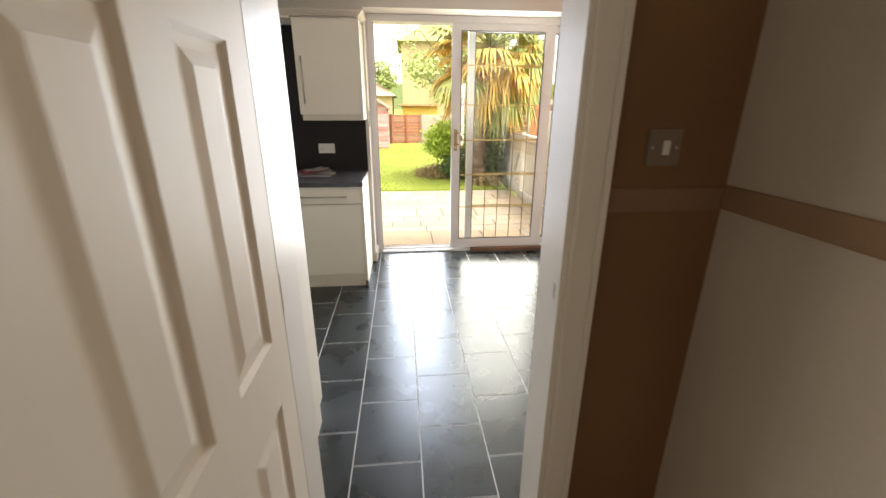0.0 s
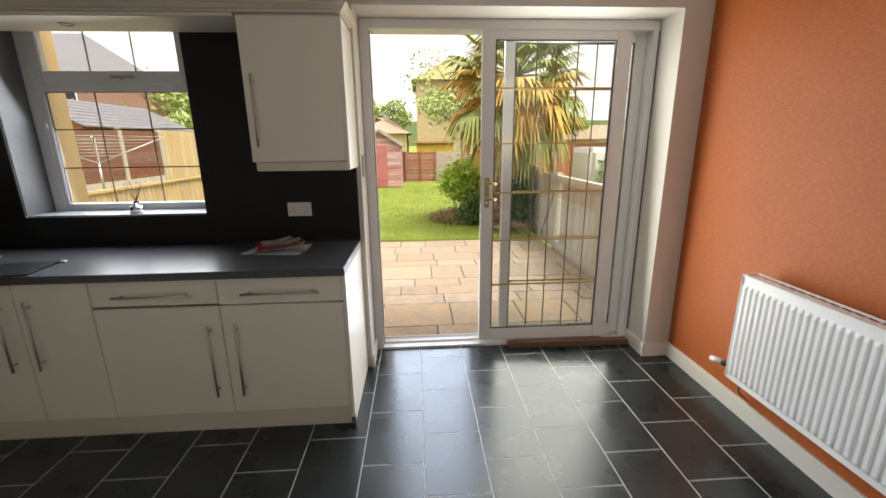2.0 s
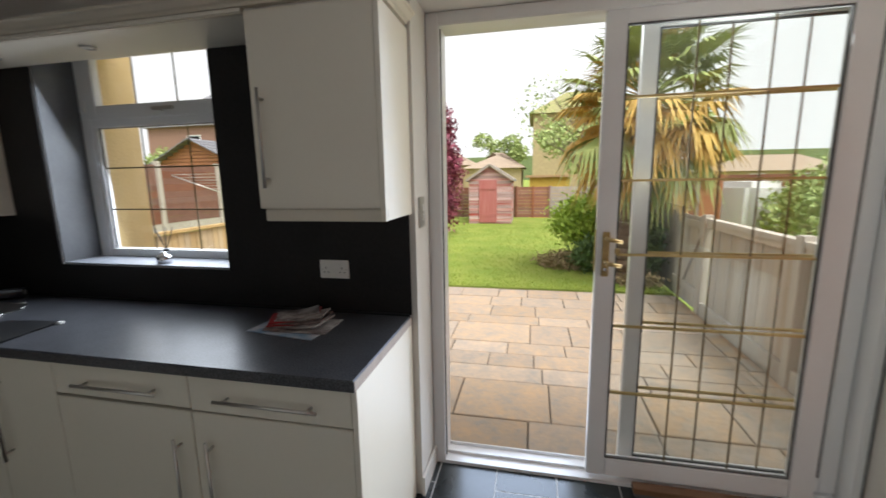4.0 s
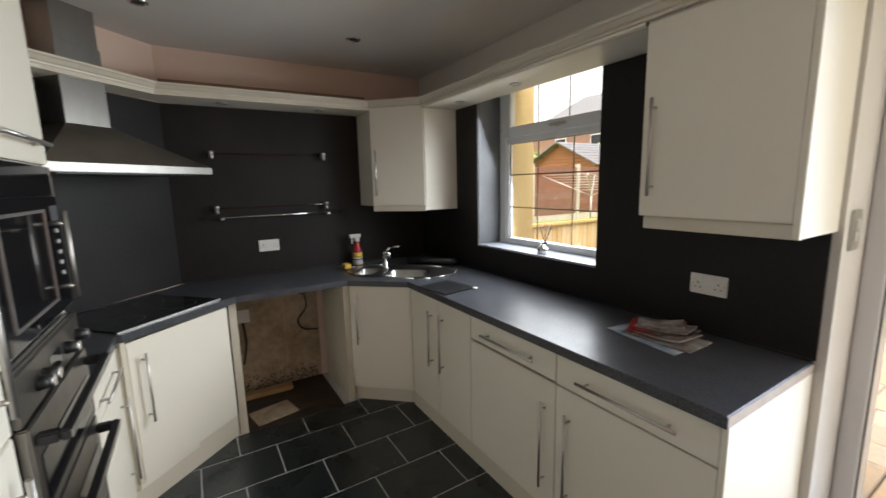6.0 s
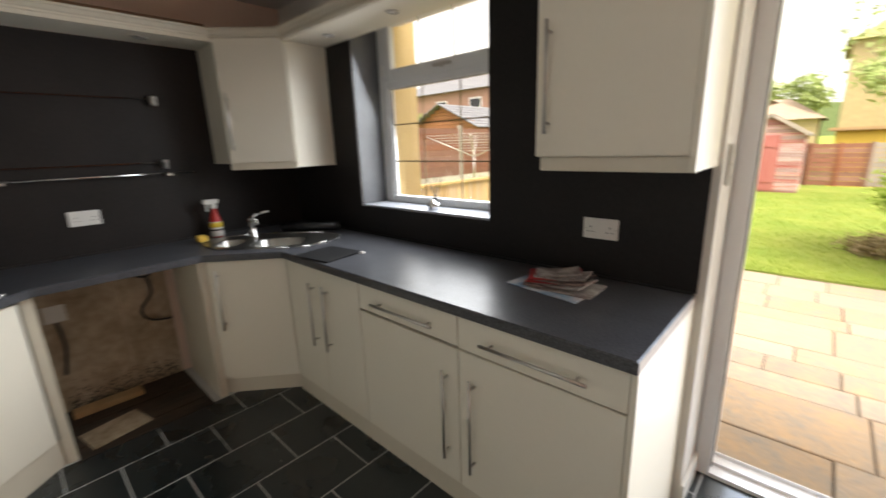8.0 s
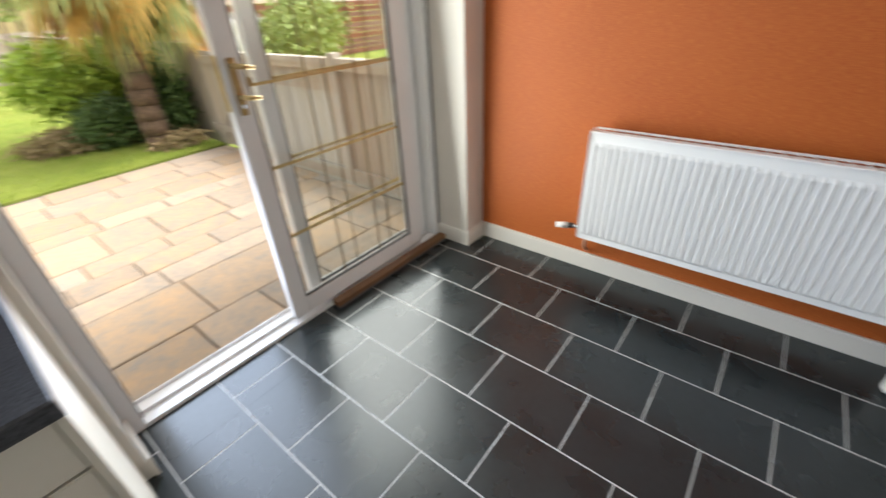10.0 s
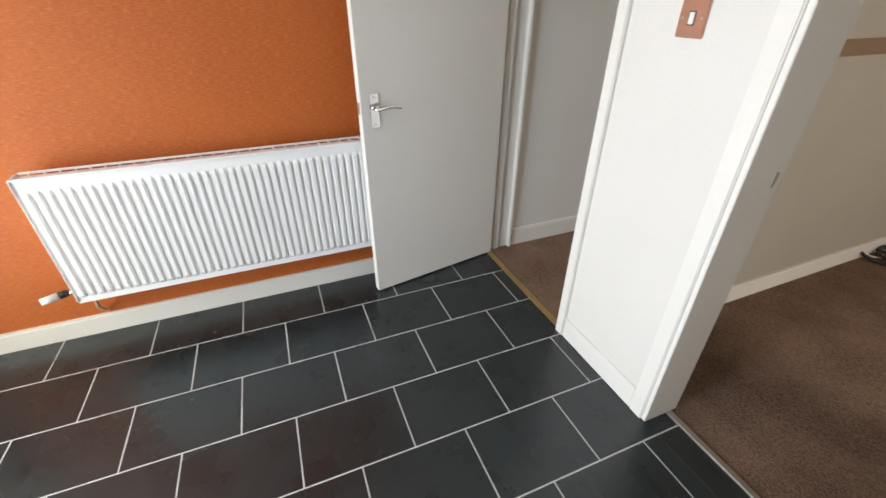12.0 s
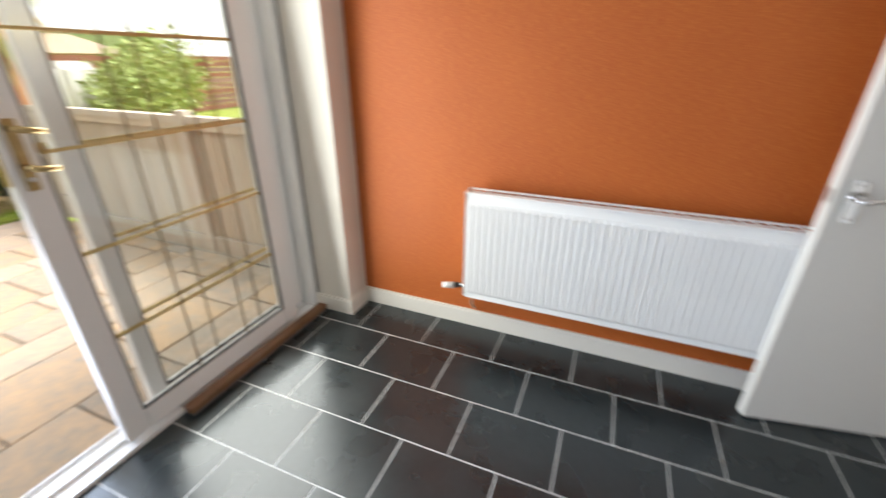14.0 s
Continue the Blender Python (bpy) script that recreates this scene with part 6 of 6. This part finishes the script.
# bush with dry undergrowth
bs = thing("garden_bush", (1.75, 13.6, GZ), "rounded bright green bush with dry brown undergrowth", "bush")
part("stems", tube(bmesh.new(), (1.75, 13.6, GZ), (1.75, 13.6, 0.6), 0.07, 0.03), "bark", bs)
leaf_mesh("foliage", [((1.35, 13.4, 0.70), (0.62, 0.60, 0.48), 5200), ((1.95, 13.5, 0.72), (0.60, 0.60, 0.50), 4200), ((2.30, 13.2, 0.45), (0.40, 0.50, 0.45), 2600)], 0.045, "bush", bs, "bright green leaves", 5)
leaf_mesh("undergrowth", [((1.05, 13.0, -0.06), (0.60, 0.50, 0.20), 3200), ((1.75, 12.85, -0.04), (0.70, 0.45, 0.24), 3000)], 0.032, "dry", bs, "dry brown twigs", 6)

sb = thing("low_shrub", (2.1, 12.2, GZ), "dark green shrub growing round the foot of the palm", "shrub")
leaf_mesh("foliage", [((2.18, 12.25, 0.38), (0.30, 0.34, 0.55), 2600), ((1.55, 12.55, 0.16), (0.50, 0.30, 0.34), 2400)], 0.045, "shrub", sb, "", 15)
leaf_mesh("undergrowth", [((1.98, 11.72, -0.10), (0.36, 0.26, 0.17), 1500)], 0.032, "dry", sb, "dry brown twigs", 16)

# fan palm
pa = thing("fan_palm", (1.80, 11.85, GZ), "fan palm with green and yellowed drooping fans", "palm tree")
bm = bmesh.new()
prev = Vector((1.795, 11.85, GZ - 0.1))
for k in range(1, 15):
    p = Vector((1.795 + 0.00118 * k * k, 11.85 + 0.007 * k + 0.01 * math.sin(k), GZ + 0.195 * k))
    tube(bm, prev, p, 0.165 - 0.003 * k + 0.022 * (k % 2), 0.150 - 0.002 * k + 0.024 * ((k + 1) % 2), 12)
    prev = p
part("trunk", bm, "palm_trunk", pa)
rp = random.Random(21)
top = Vector((2.03, 11.95, 2.70))


def fan(direction, droop, length, mat):
    """One fan leaf: a stalk and a half-circle of narrow folded blades."""
    bm = bmesh.new()
    d = direction.normalized()
    side = d.cross(Vector((0, 0, 1)))
    side = side.normalized() if side.length > 0.01 else Vector((1, 0, 0))
    up = side.cross(d).normalized()
    hub = top + d * length * 0.60 + Vector((0, 0, -droop * 0.16))
    tube(bm, top, hub, 0.014, 0.008, 6)
    n = 28
    for i in range(n):
        a = math.radians(-115 + 230 * i / (n - 1))
        q = (d * math.cos(a) + side * math.sin(a)).normalized()
        L = length * 0.43 * (0.75 + 0.25 * math.cos(a * 0.8)) * rp.uniform(0.85, 1.1)
        tip = hub + q * L + Vector((0, 0, -droop * (0.30 + 0.45 * rp.random()) * L))
        mid = hub + q * L * 0.6 + up * 0.015 + Vector((0, 0, -droop * 0.10 * L))
        w = Vector((-q.y, q.x, 0)).normalized() * 0.026
        v = [bm.verts.new(x) for x in (hub, mid + w, tip, mid - w)]
        bm.faces.new(v)
    return part("fan", bm, mat, pa)


for k in range(104):
    az = k * 2.39996
    el = math.radians(84 - 158 * (k / 103) ** 0.9)
    dirn = Vector((math.cos(az) * math.cos(el), math.sin(az) * math.cos(el), math.sin(el)))
    old = k > 44
    fan(dirn, 0.5 + (0.9 if old else 0.2) * rp.random(), rp.uniform(1.15, 1.65), "palm_dry" if (old and rp.random() < 0.70) or rp.random() < 0.22 else "palm_green")

# purple maple beside the shed
mp_ = thing("purple_maple", (-2.55, 17.2, GZ), "dark purple-leaved maple at the lawn's edge", "tree")
part("trunk", tube(bmesh.new(), (-2.55, 17.2, GZ - 0.1), (-2.5, 17.2, 2.2), 0.06, 0.02), "bark", mp_)
leaf_mesh("crown", [((-2.56, 17.2, 0.75), (0.70, 0.6, 0.75), 3200), ((-2.44, 17.2, 1.9), (0.74, 0.6, 0.85), 3600), ((-2.50, 17.2, 3.0), (0.55, 0.4, 0.75), 2200)], 0.07, "maple", mp_, "dark purple leaves", 8)
yb = thing("low_shrub", (-2.35, 16.2, GZ), "yellow-green low shrub in front of the maple", "shrub")
leaf_mesh("foliage", [((-2.50, 16.3, 0.25), (0.35, 0.35, 0.42), 900), ((-2.65, 16.6, 0.8), (0.3, 0.3, 0.5), 700)], 0.05, "bush", yb, "", 9)


def tree(name, x, y, h, crown, n, leaf, mat, label, seed, limbs=7, thick=1.0, puff=0.48):
    r = random.Random(seed)
    t = thing(name, (x, y, -0.3), label, "tree")
    part("trunk", tube(bmesh.new(), (x, y, -0.35), (x + 0.1, y, h * 0.72), 0.022 * h * thick, 0.008 * h * thick, 10), "bark", t)
    spots = []
    for k in range(limbs):
        a = r.uniform(0, 6.28)
        z0 = h * r.uniform(0.35, 0.68)
        e = Vector((x + crown * r.uniform(0.5, 0.95) * math.cos(a), y + crown * r.uniform(0.5, 0.95) * math.sin(a), z0 + h * r.uniform(0.12, 0.34)))
        bm = tube(bmesh.new(), (x + 0.05, y, z0), e, 0.009 * h * thick, 0.003 * h * thick, 7)
        for q in range(4):
            s = Vector((x, y, z0)).lerp(e, r.uniform(0.4, 0.95))
            tube(bm, s, s + Vector((r.uniform(-1, 1), r.uniform(-1, 1), r.uniform(0, 0.9))) * crown * 0.42, 0.003 * h * thick, 0.001 * h * thick, 5)
        part("limb", bm, "bark", t)
        spots.append((tuple(e), (crown * puff, crown * puff, crown * puff * 0.75), n // limbs))
    spots.append(((x, y, h * 0.86), (crown * 0.6, crown * 0.6, h * 0.16), n // limbs))
    leaf_mesh("crown", spots, leaf, mat, t, "", seed)
    return t


tree("thin_tree", 1.75, 18.8, 4.4, 2.3, 900, 0.06, "tree_green", "thinly leaved young tree beyond the lawn", 31, 14, 0.42, 0.24)
tree("broad_tree", -3.4, 52.0, 5.6, 2.4, 2400, 0.20, "tree_green", "broad green tree beyond the houses", 32)
tree("broad_tree", 7.5, 34.0, 5.4, 3.0, 2600, 0.20, "tree_green", "broad green tree beyond the houses", 33)
tree("broad_tree", 19.3, 54.0, 4.3, 1.7, 1800, 0.16, "tree_green", "dark green tree beside the far bungalow", 34)
tree("broad_tree", 3.4, 27.0, 4.2, 2.2, 2200, 0.14, "tree_green", "green tree behind the old panel fence", 35)
tree("broad_tree", -21.0, 42.0, 6.0, 4.6, 3600, 0.30, "tree_green", "broad green tree behind the log cabin", 36)
tree("broad_tree", -19.0, 29.6, 3.4, 2.7, 3000, 0.17, "tree_green", "broad yellow-green tree close behind the log cabin", 41)
tree("broad_tree", -22.5, 30.2, 3.6, 3.0, 3000, 0.17, "tree_green", "broad yellow-green tree close behind the log cabin", 42)
tree("broad_tree", -16.2, 32.5, 3.2, 2.4, 2600, 0.17, "tree_green", "broad yellow-green tree close behind the log cabin", 43)
tree("broad_tree", -31.0, 44.0, 6.4, 5.0, 3600, 0.32, "tree_green", "broad green tree behind the log cabin", 37)
cf = thing("conifer_shrub", (6.0, 14.0, GZ), "bright green conifer shrub in the neighbouring garden", "shrub")
leaf_mesh("foliage", [((5.4, 13.6, 0.75), (0.85, 0.8, 0.75), 3200), ((6.3, 14.2, 1.15), (0.8, 0.8, 0.8), 2600)], 0.06, "tree_green", cf, "", 12)


def house(name, x0, x1, y0, y1, eave, ridge, wall, label, along="x", wins=(), cover="slate_roof"):
    t = thing(name, ((x0 + x1) / 2, (y0 + y1) / 2, -0.3), label, "house")
    part("wall", B((x0, y0, -0.35), (x1, y1, eave)), wall, t)
    bm = bmesh.new()
    o = 0.35
    if along == "x":
        ym = (y0 + y1) / 2
        p = [(x0 - o, y0 - o, eave - 0.1), (x1 + o, y0 - o, eave - 0.1), (x1 + o, y1 + o, eave - 0.1), (x0 - o, y1 + o, eave - 0.1), (x0 + (y1 - y0) * 0.35, ym, ridge), (x1 - (y1 - y0) * 0.35, ym, ridge)]
        fs = ((0, 1, 5, 4), (1, 2, 5), (2, 3, 4, 5), (3, 0, 4), (3, 2, 1, 0))
    else:
        xm = (x0 + x1) / 2
        p = [(x0 - o, y0 - o, eave - 0.1), (x1 + o, y0 - o, eave - 0.1), (x1 + o, y1 + o, eave - 0.1), (x0 - o, y1 + o, eave - 0.1), (xm, y0 - o, ridge), (xm, y1 + o, ridge)]
        fs = ((1, 2, 5, 4), (3, 0, 4, 5), (0, 1, 4), (2, 3, 5), (3, 2, 1, 0))
    v = [bm.verts.new(q) for q in p]
    for f in fs:
        bm.faces.new([v[i] for i in f])
    part("roof", bm, cover, t)
    for x, z, w, h in wins:
        wf = part("window", B((x - w / 2, y0 - 0.04, z), (x + w / 2, y0 - 0.002, z + h), bev=0.01), "upvc", t)
        part("pane", B((x - w / 2 + 0.08, y0 - 0.05, z + 0.08), (x + w / 2 - 0.08, y0 - 0.041, z + h - 0.08)), "black_glass", wf)
    return t


house("stone_house", 0.3, 9.0, 40, 48, 6.7, 8.9, "stone", "yellow stone house with a mossy roof", "x", ((5.5, 3.9, 1.2, 1.3),), "mossy_roof")
house("cottage", -5.2, -0.6, 40, 48, 2.5, 3.9, "stone", "low stone cottage with a tan tiled roof", "x", (), "tan_roof")
house("cottage", -11.0, -5.6, 46, 54, 3.0, 4.6, "stone", "low stone cottage with a tan tiled roof", "x", ((-8, 0.9, 1.2, 1.2),), "tan_roof")
house("bungalow", 20.0, 32.0, 55, 63, 2.0, 3.7, "stone", "far low bungalow with a hipped tan roof", "x", ((23.5, 0.5, 1.6, 1.1), (28.0, 0.5, 1.6, 1.1)), "tan_roof")
house("brick_house", -31.0, -20.8, 34, 43, 6.2, 9.6, "brick", "dull red brick house with a grey roof", "x", ((-22.6, 4.2, 1.3, 1.2), (-26.5, 4.2, 1.3, 1.2)))
sm_ = thing("yellow_summerhouse", (0.9, 25, -0.3), "low yellow summerhouse behind the back fence", "summerhouse")
part("wall", B((0.2, 24.6, -0.3), (2.0, 26.0, 1.55)), "yellow_panel", sm_)
part("roof", B((0.0, 24.4, 1.55), (2.2, 26.2, 1.66), bev=0.02), "raw_wood", sm_)
tagged(part("white_tarpaulin", B((-0.45, -0.5, 0), (0.45, 0.5, 1.55), m=pose(4.7, 14.6, GZ, 0, 0, 20), bev=0.12), "rubble_white"), "tall white-wrapped garden cover beyond the fence", "cover")
og = thing("orange_panel", (4.1, 14.6, GZ), "small orange painted board beyond the fence", "board")
part("board", B((3.72, 14.4, GZ), (4.15, 14.5, 1.55), bev=0.02), "log", og)
part("post", B((3.66, 14.38, GZ), (3.72, 14.44, 1.6)), "fence_old", og)
nf = thing("panel_fence", (8, 19, -0.3), "dark brown slatted fence in the neighbouring garden", "fence")
for q in range(10):
    z = -0.25 + 0.18 * q
    part("slat", B((2.7, 19.2 - 0.012 * (q % 2), z), (16, 19.23 - 0.012 * (q % 2), z + 0.165)), "fence_brown", nf)
structure("backdrop_hills", prism(bmesh.new(), [(-300, 420), (-180, 395), (-60, 410), (80, 400), (300, 420), (300, 430), (-300, 430)], -1, 22), "hill", "wooded hills in the far distance", "backdrop")

# ---- floor tiles and patio flags ----
TW, TL = 0.305, 0.408
REG = [(-2.470, YF - 0.001, XR, YB), (-0.15, YB, 1.826, 6.944), (-0.165, YF - 0.108, 0.565, YF - 0.001)]
floor_ob = bpy.data.objects["floor"]
tile_cache = {}


def slab_mesh(name, w, l, h, mat, ch):
    bm = bmesh.new()
    lo = [bm.verts.new(p) for p in ((0, 0, 0), (w, 0, 0), (w, l, 0), (0, l, 0))]
    md = [bm.verts.new(p) for p in ((0, 0, h - ch), (w, 0, h - ch), (w, l, h - ch), (0, l, h - ch))]
    hi = [bm.verts.new(p) for p in ((ch, ch, h), (w - ch, ch, h), (w - ch, l - ch, h), (ch, l - ch, h))]
    for a, b in ((lo, md), (md, hi)):
        for i in range(4):
            bm.faces.new((a[i], a[(i + 1) % 4], b[(i + 1) % 4], b[i]))
    bm.faces.new(hi)
    me = bpy.data.meshes.new(name)
    bm.to_mesh(me)
    bm.free()
    me.materials.append(M[mat])
    return me


G = 0.0030
for k in range(-13, 5):
    xa = 1.113 + TW * k
    y0 = 4.548 + (TL / 2 if k % 2 else 0) - TL * 8
    for j in range(20):
        ya = y0 + TL * j
        for rx0, ry0, rx1, ry1 in REG:
            a0, a1 = max(xa + G, rx0), min(xa + TW - G, rx1)
            b0, b1 = max(ya + G, ry0), min(ya + TL - G, ry1)
            if a1 - a0 < 0.01 or b1 - b0 < 0.01:
                continue
            if b0 > 6.13 and a1 < -0.2 and ry1 == YB:
                continue
            key = (round(a1 - a0, 3), round(b1 - b0, 3))
            if key not in tile_cache:
                tile_cache[key] = slab_mesh("tile", a1 - a0, b1 - b0, 0.0042, "tile", 0.0005)
            ob = new("tile", tile_cache[key])
            ob.parent = floor_ob
            ob.location = (a0, b0, -0.0038)
bed = bpy.data.objects["patio_bed"]
rf = random.Random(7)
y = YO + 0.004
while y < 11.20:
    d = rf.choice((0.42, 0.56, 0.56, 0.28))
    d = min(d, 11.235 - y)
    if d < 0.1:
        break
    x = -4.5 + rf.uniform(0, 0.4)
    while x < 2.36:
        w = rf.choice((0.42, 0.56, 0.84, 0.70))
        w = min(w, 2.365 - x)
        if w > 0.08:
            key = ("e" if y > 10.9 else "f", round(w, 3), round(d, 3))
            if key not in tile_cache:
                tile_cache[key] = slab_mesh("flag", w - 0.010, d - 0.010, 0.032, "flag_pale" if key[0] == "e" else "flag", 0.006)
            ob = new("flag", tile_cache[key])
            ob.parent = bed
            ob.location = (x, y, GZ - 0.032 + rf.uniform(-0.003, 0.003))
        x += w
    y += d
